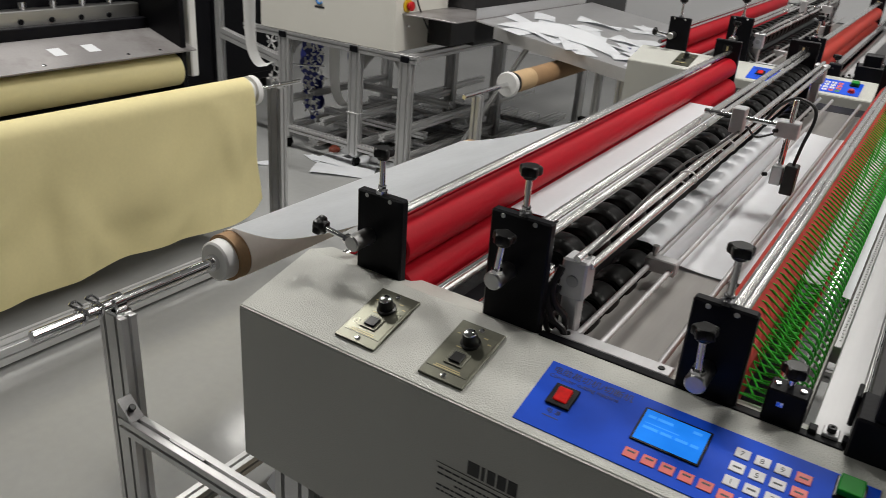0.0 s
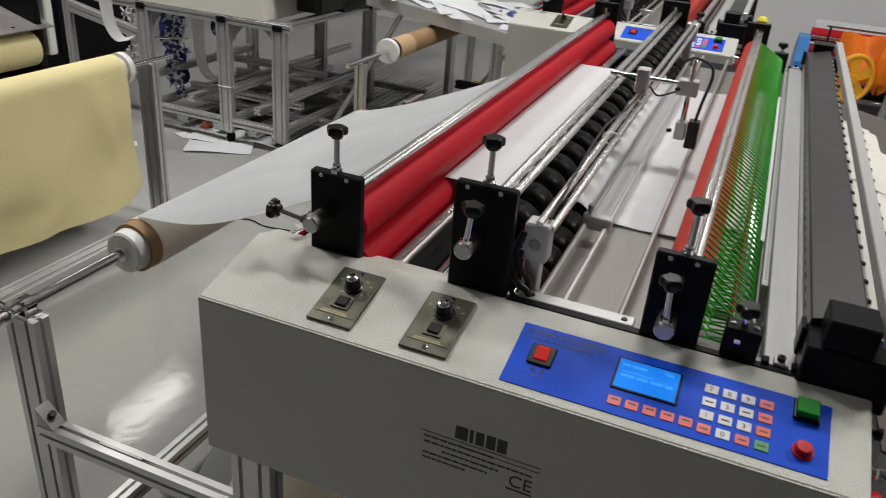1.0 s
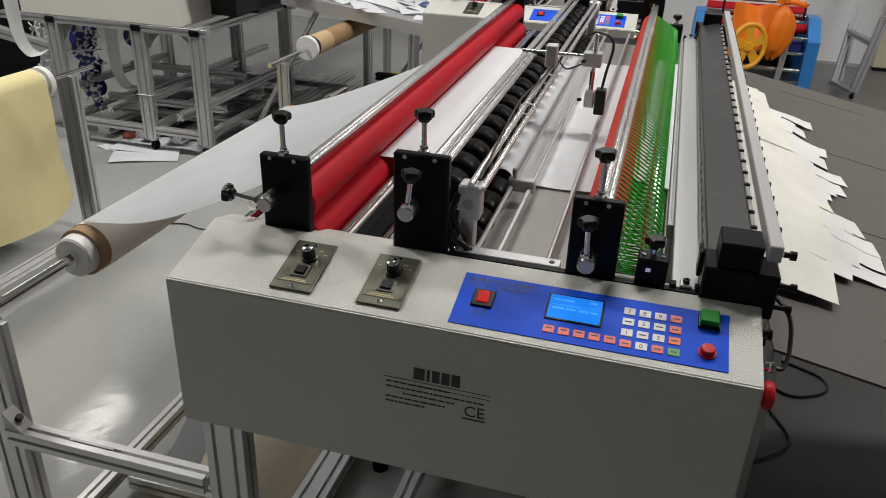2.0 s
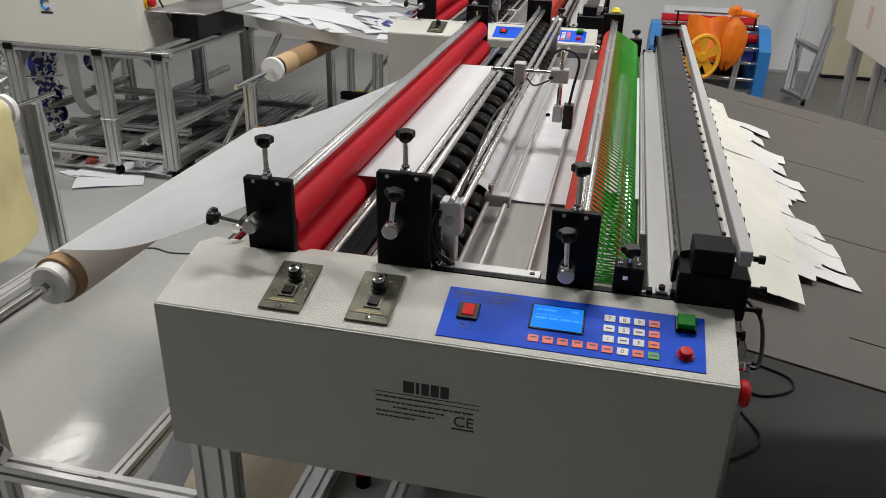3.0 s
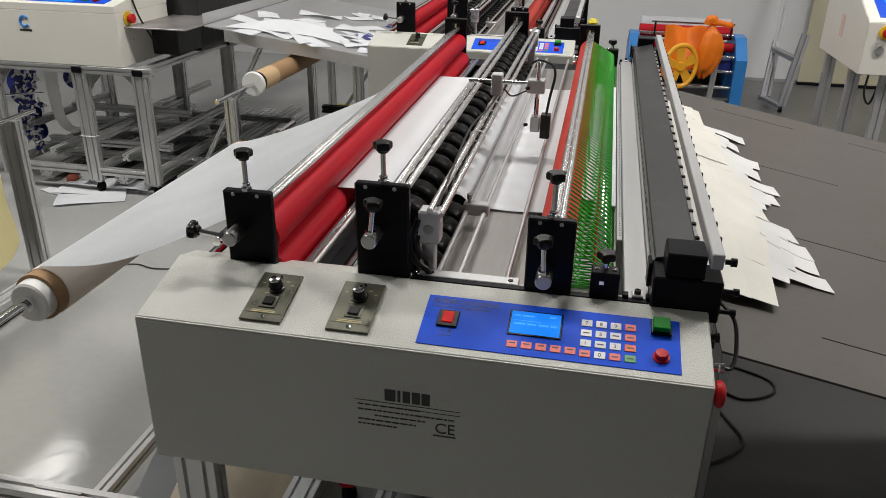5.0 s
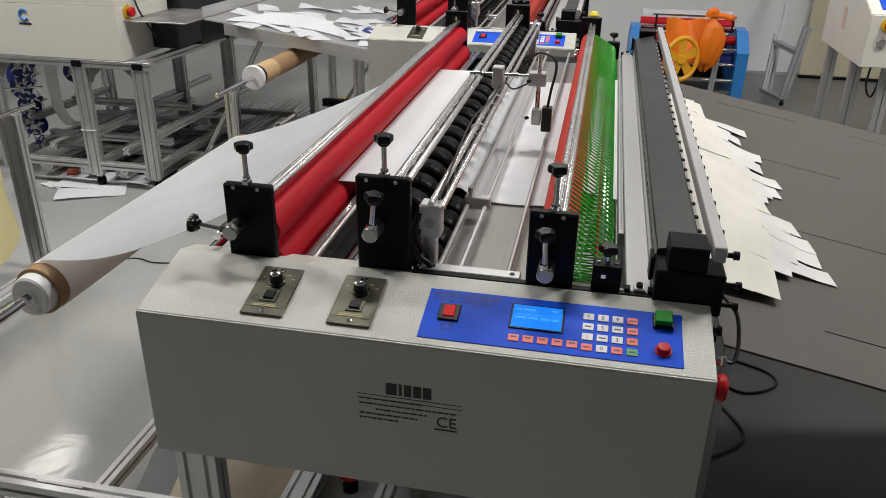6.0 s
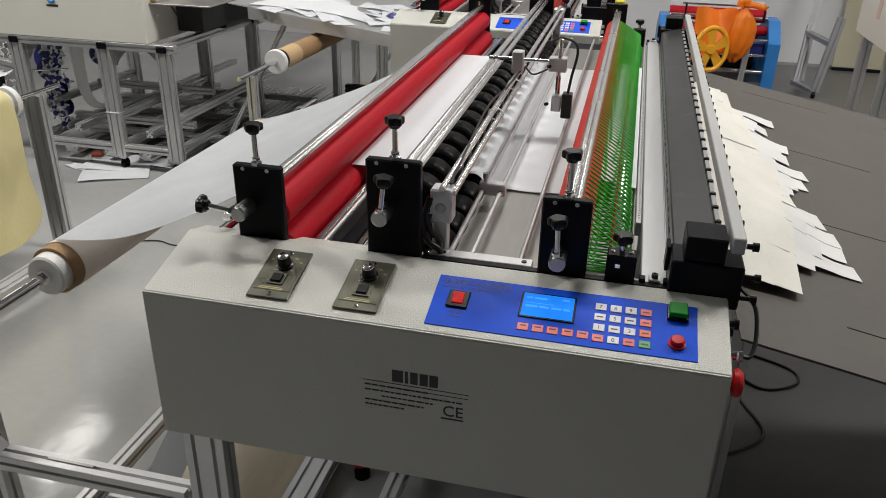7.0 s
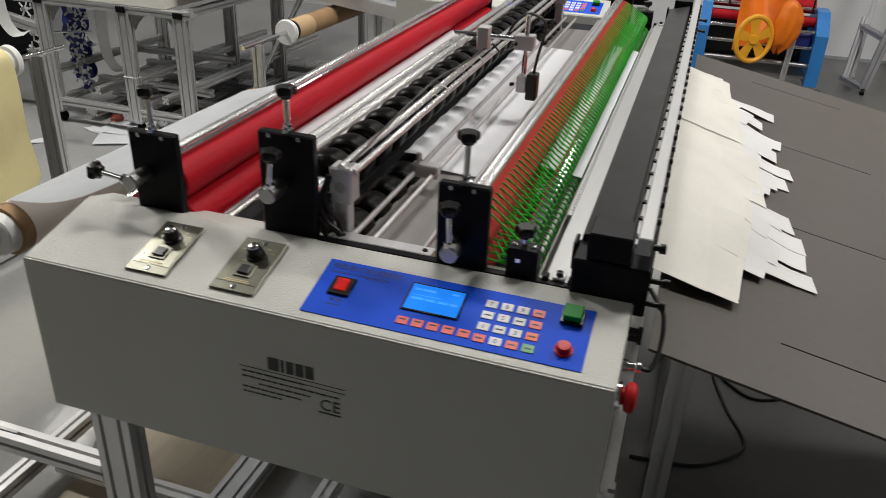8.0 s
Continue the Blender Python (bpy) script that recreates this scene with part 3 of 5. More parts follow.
def works(mach, cords):
    # bed and inner sides
    part("bed_plate", box(NB(), 0.42, 0.60, 0.195, YB - 0.02, 0.938, 0.945, 0.001), BED, mach, "grey steel bed plate")
    part("bed_plate", box(NB(), 0.03, 0.33, 0.18, 1.92, 0.86, 0.866, 0.001), BEAM, mach)
    part("cross_beam", box(NB(), 0.215, 0.245, 0.18, 1.92, 0.90, 0.935, 0.002), BLACK, mach)
    part("cross_beam", box(NB(), 0.30, 0.335, 0.18, 1.92, 0.90, 0.945, 0.002), BLACK, mach)
    part("front_strip", box(NB(), 0.405, 0.566, 0.1665, 0.190, 0.972, 0.9865, 0.001), ALU_PLATE, mach)
    for x in (0.425, 0.553):
        part("screw", lathe(NB(), (x, 0.178, 0.9865), (0, 0, 1), [(0, 0), (0, 0.0045), (0.0015, 0.004), (0.0015, 0)], 12), PLASTIC, mach)
    part("front_strip", box(NB(), 0.395, 0.765, 0.152, 0.166, 0.96, 0.9862, 0.001), BLACK, mach)
    # near and far bearing plates
    for y, out in ((YF, -1), (YB, 1)):
        bearing_plate(mach, 0.086, 0.167, 1.107, (0.125, 1.162), (0.110, 1.040), (0.055, 1.047), y, out)
        bearing_plate(mach, 0.307, 0.393, 1.139, (0.352, 1.192), (0.340, 1.060), (0.346, 1.112), y, out)
        bearing_plate(mach, 0.576, 0.648, 1.106, (0.6125, 1.166), (0.607, 1.022), (0.604, 1.078), y, out)
        ya, yb = (y, y + 0.03) if out < 0 else (y - 0.03, y)
        bm = NB()
        box(bm, 0.676, 0.719, ya, yb, 0.965, 1.027, 0.002)
        p = part("bearing_block", bm, BLACK, mach, "small black bearing block")
        part("stem", cyl(NB(), (0.697, (ya + yb) / 2, 1.025), (0.697, (ya + yb) / 2, 1.046), 0.0045, 12), CHROME, p)
        part("knob", star_head(NB(), (0.697, (ya + yb) / 2, 1.040)), PLASTIC, p)
        for sx in (0.684, 0.711):
            part("screw", cyl(NB(), (sx, (ya + yb) / 2, 1.026), (sx, (ya + yb) / 2, 1.029), 0.004, 10), CHROME, p)
        part("clamp_window", box(NB(), 0.689, 0.696, ya - 0.001, ya + 0.003, 1.008, 1.014), CHROME, p)
        # cutter bearing block
        ya, yb = (y - 0.012, y + 0.05) if out < 0 else (y - 0.05, y + 0.012)
        c = part("cutter_block", box(NB(), 0.766, 0.866, ya, yb, 0.968, 1.036, 0.0025), BLACK, mach, "stepped black cutter bearing block")
        part("upper_block", box(NB(), 0.782, 0.838, ya + 0.004, yb, 1.036, 1.074, 0.002), BLACK, c)
        part("bracket", box(NB(), 0.760, 0.7655, ya + 0.036, yb + 0.006, 1.0, 1.040, 0.0015), BLACK, c)
        for bx, bz, by in ((0.866, 1.018, ya + 0.012), (0.866, 0.985, ya + 0.010)):
            part("bolt", lathe(NB(), (bx, by, bz), (1, 0, 0), [(0, 0), (0, 0.0036), (0.016, 0.0036), (0.016, 0.0058), (0.024, 0.0058), (0.024, 0)], 12), PLASTIC, c)
    # infeed rollers and rods
    roller(mach, "rubber_roller", 0.138, 1.0215, 0.031, RED, label="red rubber feed roller")
    roller(mach, "rubber_roller", 0.150, 0.958, 0.031, RED, label="red rubber feed roller")
    for x, z, r, mt in ((0.108, 1.055, 0.0062, SATIN), (0.1235, 1.0645, 0.0062, SATIN), (0.1385, 1.0715, 0.0055, SATIN), (0.055, 1.004, 0.0085, CHROME), (0.030, 0.965, 0.0085, CHROME),
                        (0.196, 0.955, 0.008, CHROME), (0.212, 0.961, 0.006, STEEL), (0.272, 0.955, 0.008, CHROME), (0.288, 0.960, 0.006, STEEL)):
        roller(mach, "rod", x, z, r, mt, seg=16)
    # slitting roller with rubber discs
    roller(mach, "rod", 0.352, 1.108, 0.007, SATIN, seg=16)
    roller(mach, "rod", 0.3675, 1.102, 0.0062, SATIN, seg=16)
    roller(mach, "disc_shaft", 0.361, 1.036, 0.0125, CHROME, seg=20)
    roller(mach, "lower_shaft", 0.392, 0.938, 0.016, CHROME)
    dm = disc_mesh()
    n = 23
    for i in range(n):
        y = YF + 0.115 + i * (LEN - 0.18) / (n - 1)
        d = part("rubber_disc", dm, None, mach)
        d.location = (0.361, y, 1.036)
        d.scale = (1.03, 0.88, 1.03)
        d = part("rubber_disc", dm, None, mach)
        d.location = (0.392, y + 0.012, 0.938)
        d.scale = (0.86, 1.1, 0.86)
    # gantry bar with its brackets and cable
    roller(mach, "rod", 0.4185, 1.087, 0.006, SATIN, 0.19, YB - 0.03, seg=16)
    roller(mach, "rod", 0.4335, 1.079, 0.0055, SATIN, 0.20, YB - 0.03, seg=14)
    for y in (0.205, YB - 0.05):
        b = part("bracket", box(NB(), 0.399, 0.434, y - 0.016, y + 0.016, 1.030, 1.086, 0.003), ALU_PLATE, mach, "grey cast bracket")
        part("screw", cyl(NB(), (0.4165, y - 0.0172, 1.056), (0.4165, y - 0.014, 1.056), 0.0085, 16), CASTING, b)
        part("bracket_foot", box(NB(), 0.402, 0.426, y - 0.010, y + 0.012, 0.940, 1.031, 0.002), ALU_PLATE, b)
    part("cable", tube(NB(), spline([(0.399, 0.188, 1.065), (0.390, 0.176, 1.035), (0.402, 0.172, 1.005), (0.420, 0.174, 0.99), (0.424, 0.180, 0.96)]), 0.005), CABLE, mach)
    part("cable", tube(NB(), spline([(0.40, 0.19, 1.045), (0.391, 0.18, 0.995), (0.402, 0.176, 0.975), (0.400, 0.185, 0.955)]), 0.004), CABLE, mach)
    part("cable", tube(NB(), spline([(0.400, 0.19, 1.072), (0.394, 0.180, 1.045), (0.403, 0.180, 1.02), (0.414, 0.186, 1.005), (0.417, 0.188, 0.985), (0.426, 0.186, 0.962)]), 0.005), CABLE, mach)
    part("cable", tube(NB(), spline([(0.428, 0.205, 1.092), (0.410, 0.6, 1.099), (0.422, 0.77, 1.099), (0.430, 0.93, 1.10), (0.435, 0.96, 1.10), (0.455, 0.96, 1.085), (0.49, 0.96, 1.10)]), 0.0022), CABLE, mach)
    for y in (0.62, 0.86):
        part("cable_tie", tube(NB(), [(0.4255 + 0.0155 * math.cos(a * 0.5236), y, 1.083 + 0.0115 * math.sin(a * 0.5236)) for a in range(12)], 0.0016, 6, True), WHITE_PL, mach)
    # bed rods with a sliding stop
    for x in (0.432, 0.4665, 0.545):
        roller(mach, "bed_rod", x, 0.978, 0.0045, KNIFE, 0.190, YB - 0.015, seg=14)
    st = part("sliding_stop", box(NB(), 0.425, 0.475, 0.462, 0.484, 0.970, 0.994, 0.002), KNIFE, mach, "grey sliding paper stop")
    part("thumb_screw", lathe(NB(), (0.436, 0.474, 0.993), (0, 0, 1), [(0, 0), (0, 0.0035), (0.008, 0.0035), (0.008, 0.0055), (0.018, 0.0055), (0.018, 0)], 14), STEEL, st)
    part("screw", cyl(NB(), (0.468, 0.4615, 0.98), (0.468, 0.454, 0.98), 0.005, 12), CHROME, st)
    # sensor gantry
    sg = part("sensor_gantry", cyl(NB(), (0.352, 0.93, 1.125), (0.53, 0.93, 1.125), 0.005, 14), CHROME, mach, "photo sensor on a chrome cross rod")
    part("clamp", box(NB(), 0.408, 0.434, 0.915, 0.945, 1.0945, 1.145, 0.002), ALU_PLATE, sg)
    part("clamp", box(NB(), 0.494, 0.536, 0.912, 0.942, 1.105, 1.137, 0.002), ALU_PLATE, sg)
    part("post", cyl(NB(), (0.519, 0.92, 1.028), (0.519, 0.92, 1.18), 0.0055, 14), CHROME, sg)
    part("clamp", box(NB(), 0.508, 0.530, 0.90, 0.93, 1.015, 1.052, 0.002), ALU_PLATE, sg)
    part("sensor", box(NB(), 0.533, 0.556, 0.885, 0.915, 1.005, 1.062, 0.002), PLASTIC, sg, "black photo sensor")
    for z in (1.03, 1.118):
        part("thumb_screw", cyl(NB(), (0.50, 0.912, z), (0.493, 0.905, z), 0.004, 10), PLASTIC, sg)
    part("cable", tube(NB(), spline([(0.545, 0.90, 1.062), (0.55, 0.905, 1.10), (0.558, 0.92, 1.15), (0.548, 0.93, 1.172), (0.515, 0.94, 1.178), (0.485, 0.95, 1.155), (0.462, 0.95, 1.115)]), 0.0032), CABLE, sg)
    # outfeed rollers, rods and green cords
    roller(mach, "rubber_roller", 0.6155, 1.021, 0.032, WORN_RED, label="worn orange-red rubber outfeed roller")
    roller(mach, "rubber_roller", 0.6145, 0.957, 0.029, WORN_RED, label="worn orange-red rubber outfeed roller")
    for x, z, r, mt in ((0.6115, 1.0765, 0.0058, SATIN), (0.6235, 1.0785, 0.0058, SATIN)):
        roller(mach, "rod", x, z, r, mt, seg=16)
    roller(mach, "cord_shaft", 0.690, 1.004, 0.0128, CHROME, label="chrome cord shaft")
    roller(mach, "cord_shaft", 0.697, 0.95, 0.0095, STEEL)
    cm = (cord_mesh(0.024, False), cord_mesh(-0.006, True)) if cords else None
    n = 172 if cords else 0
    for i in range(n):
        c = part("drive_cord", cm[i % 2], None, mach)
        c.location = (0, YF + 0.032 + i * (LEN - 0.075) / (n - 1), 0)
    # knife bed, cutter beam and clamp bar
    part("knife_bed", box(NB(), 0.729, 0.767, 0.164, YB - 0.01, 0.955, 0.986, 0.0015), KNIFE, mach, "bright aluminium knife bed")
    part("knife_edge", box(NB(), 0.7185, 0.7285, 0.40, YB - 0.03, 0.95, 0.976, 0.001), KNIFE, mach)
    bm = NB()
    for i in range(130):
        y = 0.42 + i * 0.0112
        box(bm, 0.7225, 0.7255, y, y + 0.0042, 0.9752, 0.9768)
    part("serration", bm, CASTING, mach)
    part("angle_strip", box(NB(), 0.7145, 0.7180, 0.19, YB - 0.03, 0.925, 0.968, 0.0008), BED, mach)
    for y in (0.172, YB - 0.018):
        b = part("bed_clamp", box(NB(), 0.740, 0.757, y - 0.009, y + 0.009, 0.986, 0.991, 0.001), ALU_PLATE, mach)
        part("screw", lathe(NB(), (0.7485, y, 0.991), (0, 0, 1), [(0, 0), (0, 0.005), (0.006, 0.005), (0.006, 0.0025), (0.003, 0.002), (0.003, 0)], 12), PLASTIC, b)
        for x in (0.7305, 0.7655):
            part("bed_lug", box(NB(), x - 0.0045, x + 0.0045, y - 0.012, y + 0.002, 0.965, 0.992, 0.001), BLACK, mach)
    part("lower_knife", box(NB(), 0.7673, 0.7700, 0.19, YB - 0.02, 0.945, 0.979, 0.0006), STEEL, mach, "ground steel lower knife")
    bm = NB()
    prism(bm, [(0.772, 0.940), (0.8345, 0.940), (0.8345, 1.031), (0.832, 1.033), (0.774, 1.019), (0.772, 1.016)], (Vector((0, YB - 0.045, 0)), Vector((1, 0, 0)), Vector((0, 0, 1)), Vector((0, -1, 0))), LEN - 0.09)
    if cords:
        beam = part("cutter_beam", bm, BEAM, mach, "long dark steel cutter beam that rises and falls")
    else:
        beam = part("cutter_beam", bm, BEAM, mach)
    part("blade", box(NB(), 0.7703, 0.7717, YF + 0.06, YB - 0.06, 0.936, 0.985, 0.0004), STEEL, beam, "thin steel blade")
    slot = mesh_of("slot", box(NB(), 0.7712, 0.7725, -0.006, 0.006, 0.992, 0.997), BLACK)
    for i in range(38):
        o = part("slot", slot, None, beam)
        o.location = (0, YF + 0.08 + i * (LEN - 0.16) / 37, 0)
    part("clamp_bar", box(NB(), 0.8425, 0.8605, YF - 0.010, YB + 0.005, 1.056, 1.080, 0.0015), KNIFE, mach, "long aluminium clamp bar")
    part("ledge", box(NB(), 0.8352, 0.8424, YF + 0.052, YB - 0.05, 1.022, 1.040, 0.001), KNIFE, mach)
    sc = mesh_of("spring_screw", lathe(NB(), (0, 0, -0.016), (0, 0, 1), [(0, 0), (0, 0.0035), (0.0, 0.0035), (0.004, 0.0052), (0.019, 0.0052), (0.0205, 0.0045), (0.0205, 0)], 14), PLASTIC)
    bs = mesh_of("bar_screw", lathe(NB(), (0, 0, 0), (1, 0, 0), [(0, 0), (0, 0.0055), (0.005, 0.0055), (0.006, 0.0045), (0.006, 0)], 12), PLASTIC)
    n = 29
    for i in range(n):
        y = YF + 0.075 + i * (LEN - 0.15) / (n - 1)
        a = part("spring_screw", sc, None, mach)
        a.location = (0.8385, y, 1.0385)
        a = part("bar_screw", bs, None, mach)
        a.location = (0.8605, y, 1.067)
    part("bolt", lathe(NB(), (0.8620, 0.150, 1.068), (1, 0, 0), [(0, 0), (0, 0.004), (0.008, 0.004), (0.008, 0.0065), (0.016, 0.0065), (0.016, 0)], 12), PLASTIC, mach)


def stand(mach):
    """Slotted aluminium base frame."""
    for x0, y0 in ((0.0, 0.12), (0.832, 0.12), (0.0, 1.96), (0.832, 1.96)):
        part("leg", extrusion(NB(), (x0, y0, 0.03), (x0, y0, 0.69), 0.08, 0.04, up=(0, 1, 0)), ALU, mach)
        part("foot", cyl(NB(), (x0, y0, 0.0), (x0, y0, 0.032), 0.03, 16), RUBBER, mach)
    for y in (0.12, 1.96):
        part("cross_rail", extrusion(NB(), (0.041, y, 0.11), (0.791, y, 0.11)), ALU, mach)
    for x in (-0.015, 0.832):
        part("long_rail", extrusion(NB(), (x, 0.142, 0.065), (x, 1.938, 0.065), 0.08, 0.04), ALU, mach)
    part("long_rail", extrusion(NB(), (0.22, 0.142, 0.11), (0.22, 1.938, 0.11)), ALU, mach)
    part("motor_box", box(NB(), 0.18, 0.62, 0.75, 1.5, 0.16, 0.55, 0.01), BEAM, mach)


def cutting_machine(at, cords, label):
    m = thing("cutting_machine", label, "machine", at, group="cutting machines")
    console(m)
    fixed = set(m.children)
    works(m, cords)
    for ob in m.children:
        if ob not in fixed:
            ob.matrix_basis = LEAN @ ob.matrix_basis
    stand(m)
    return m


hall()
main_machine = cutting_machine((0, 0, 0), True, "grey paper cutting machine with red rollers and green cords")
cutting_machine((-0.30, 2.24, 0.03), False, "grey paper cutting machine with red rollers, behind the first")


# ---- paper in the machine ----
def papers():
    bm = NB()
    sheet(bm, lambda u, v: (0.158 + 0.205 * u, 0.50 + 1.03 * v, 0.9905 + 0.002 * u + 0.0007 * math.sin(v * 23 + u * 5) * math.sin(3.14 * u)), 10, 40, 0.0008)
    solid("paper_sheet", bm, PAPER, "white paper sheet running between the rollers", "paper").matrix_basis = LEAN
    bm = NB()
    def lying(u, v):
        x, y = 0.377 + 0.207 * u, 0.555 + 1.06 * v
        s = min(1, max(0, (0.437 - x) / 0.04))
        s = s * s * (3 - 2 * s)
        lumps = s * (0.0255 + 0.0015 * math.sin(2 * math.pi * y / 0.0757))
        return (x, y, 0.9485 + lumps + 0.003 * math.sin(u * 5 + v * 9) ** 2 + 0.0025 * math.sin(v * 13) ** 2 * math.sin(3.1 * u))
    sheet(bm, lying, 30, 160, 0.0006)
    solid("paper_sheet", bm, PAPER, "creased white paper sheet on the steel bed", "paper").matrix_basis = LEAN
    bm = NB()
    sheet(bm, lambda u, v: (0.640 + 0.076 * u, 0.56 + 1.02 * v, 0.989 - 0.012 * u + 0.001 * math.sin(v * 37)), 6, 40, 0.0006)
    solid("paper_sheet", bm, PAPER, "white paper sheet passing under the green cords", "paper").matrix_basis = LEAN
    # the web from the roll up to the feed roller
    bm = NB()

    def web(u, v):
        a = Vector((-0.625, 0.540 + 1.06 * v, 0.7115))
        b = Vector((0.052, 0.30 + 1.12 * v, 1.0135))
        p = a.lerp(b, u)
        p.z -= (0.036 - 0.012 * v) * math.sin(math.pi * u) + 0.004 * math.sin(v * 14 + u * 6) * u * (1 - u) * 4
        return p
    sheet(bm, web, 24, 40, 0.0006)
    solid("paper_web", bm, WEB, "thin white paper web pulled from the roll", "paper web")


def unwind_stand():
    s = thing("unwind_stand", "slotted aluminium stand carrying a paper roll on a steel shaft", "stand")
    # posts
    for y in (0.20, 1.98):
        part("post", extrusion(NB(), (-0.611, y, 0.02), (-0.611, y, 0.625), 0.08, 0.04, up=(0, 1, 0)), ALU, s)
        part("bracket", box(NB(), -0.639, -0.584, y - 0.02, y + 0.02, 0.6255, 0.634, 0.002), CHROME, s)
        c = part("collar", lathe(NB(), (-0.611, y - 0.012, 0.647), (0, 1, 0), [(0, 0.0127), (0, 0.021), (0.024, 0.021), (0.024, 0.0127)], 24), CHROME, s)
    part("tie_beam", extrusion(NB(), (-0.571, 0.165, 0.375), (-0.09, 0.165, 0.375), 0.04, 0.04), ALU, s)
    part("slot_cover", box(NB(), -0.42, -0.31, 0.161, 0.169, 0.3955, 0.398, 0.001), CASTING, s)
    g = part("gusset", prism(NB(), [(-0.5705, 0.3955), (-0.528, 0.3955), (-0.5705, 0.438)], (Vector((0, 0.148, 0)), Vector((1, 0, 0)), Vector((0, 0, 1)), Vector((0, 1, 0))), 0.034), CASTING, s, "cast corner gusset")
    part("bolt", cyl(NB(), (-0.5555, 0.165, 0.405), (-0.5405, 0.165, 0.425), 0.008, 12), PLASTIC, g)
    for k, y in enumerate((0.118, 0.155)):
        w = part("wing_clamp", tube(NB(), [(-0.611 + 0.018 * math.cos(a * 0.698), y + 0.006 * math.sin(a * 1.4), 0.647 + 0.018 * math.sin(a * 0.698)) for a in range(9)], 0.004, 6, True), CHROME, s)
        part("wing", tube(NB(), spline([(-0.613, y, 0.662), (-0.628, y - 0.012, 0.672), (-0.64, y + 0.008, 0.668), (-0.626, y + 0.014, 0.660)], 5), 0.0035, 6), CHROME, w)
    part("floor_rail", extrusion(NB(), (-0.52, 0.22, 0.085), (-0.52, 1.96, 0.085), 0.04, 0.04), ALU, s)
    part("floor_rail", extrusion(NB(), (-0.49, 0.40, 0.06), (-0.05, 0.40, 0.06), 0.04, 0.04), ALU, s)
    part("shaft", cyl(NB(), (-0.611, 0.01, 0.647), (-0.611, 2.15, 0.647), 0.0125, 20), CHROME, s, "polished steel shaft")
    r = thing("paper_roll", "cream paper roll on a cardboard core with white end plug", "paper roll", (-0.611, 0.47, 0.647))
    part("paper", lathe(NB(), (0, 0.065, 0), (0, 1, 0), [(0, 0.05), (0, 0.062), (1.10, 0.062), (1.10, 0.05)], 36), CREAM, r)
    part("core", lathe(NB(), (0, 0.032, 0), (0, 1, 0), [(0, 0.05), (0, 0.060), (0.034, 0.060), (1.16, 0.060), (1.16, 0.05)], 36), KRAFT, r, "brown cardboard core")
    for y, d in ((0.0, 1), (1.19, -1)):
        part("end_plug", lathe(NB(), (0, y, 0), (0, d, 0), [(0, 0.0128), (0, 0.045), (0.004, 0.05), (0.032, 0.052), (0.04, 0.049), (0.04, 0.0128)], 32), WHITE_PL, r, "white plastic end plug")
    part("hub", lathe(NB(), (0, -0.012, 0), (0, 1, 0), [(0, 0.0128), (0, 0.02), (0.012, 0.021), (0.012, 0.0128)], 24), CHROME, r)


def chute_z(x):
    return 0.92 - 0.195 * (x - 0.9)


def chute():
    c = thing("delivery_chute", "sloping grey sheet-metal delivery chute with cut slots", "chute", (0, 0, 0))
    ys = [0.145, 0.286, 0.747, 1.273, 1.872, 2.035]
    x0, x1 = 0.880, 2.25
    slots = ((1.06, 1.335), (1.52, 1.80))

    def edge(y, side, outer):
        """Points along one long edge of a panel, set back by half a slot where the slots are."""
        pts = [(x0, y)]
        if not outer:
            for a, b in slots:
                pts += [(a, y), (a, y + side * 0.002), (b, y + side * 0.002), (b, y)]
        return pts + [(x1, y)]
    for k, (a, b) in enumerate(zip(ys, ys[1:])):
        bm = NB()
        ring = edge(a, 1, k == 0) + edge(b, -1, k == len(ys) - 2)[::-1]
        A = [bm.verts.new((x, y, chute_z(x))) for x, y in ring]
        B = [bm.verts.new((x, y, chute_z(x) - 0.004)) for x, y in ring]
        bm.faces.new(A)
        bm.faces.new(B[::-1])
        for i in range(len(ring)):
            j = (i + 1) % len(ring)
            bm.faces.new([A[i], B[i], B[j], A[j]])
        part("panel", bm, CHUTE, c)
    for y in (0.5, 1.6):
        part("bearer", extrusion(NB(), (0.9, y, chute_z(0.9) - 0.026), (2.2, y, chute_z(2.2) - 0.026)), ALU, c)
        part("leg", extrusion(NB(), (2.1, y, 0), (2.1, y, chute_z(2.1) - 0.05)), ALU, c)
        part("leg", extrusion(NB(), (0.95, y, 0), (0.95, y, chute_z(0.95) - 0.05)), ALU, c)


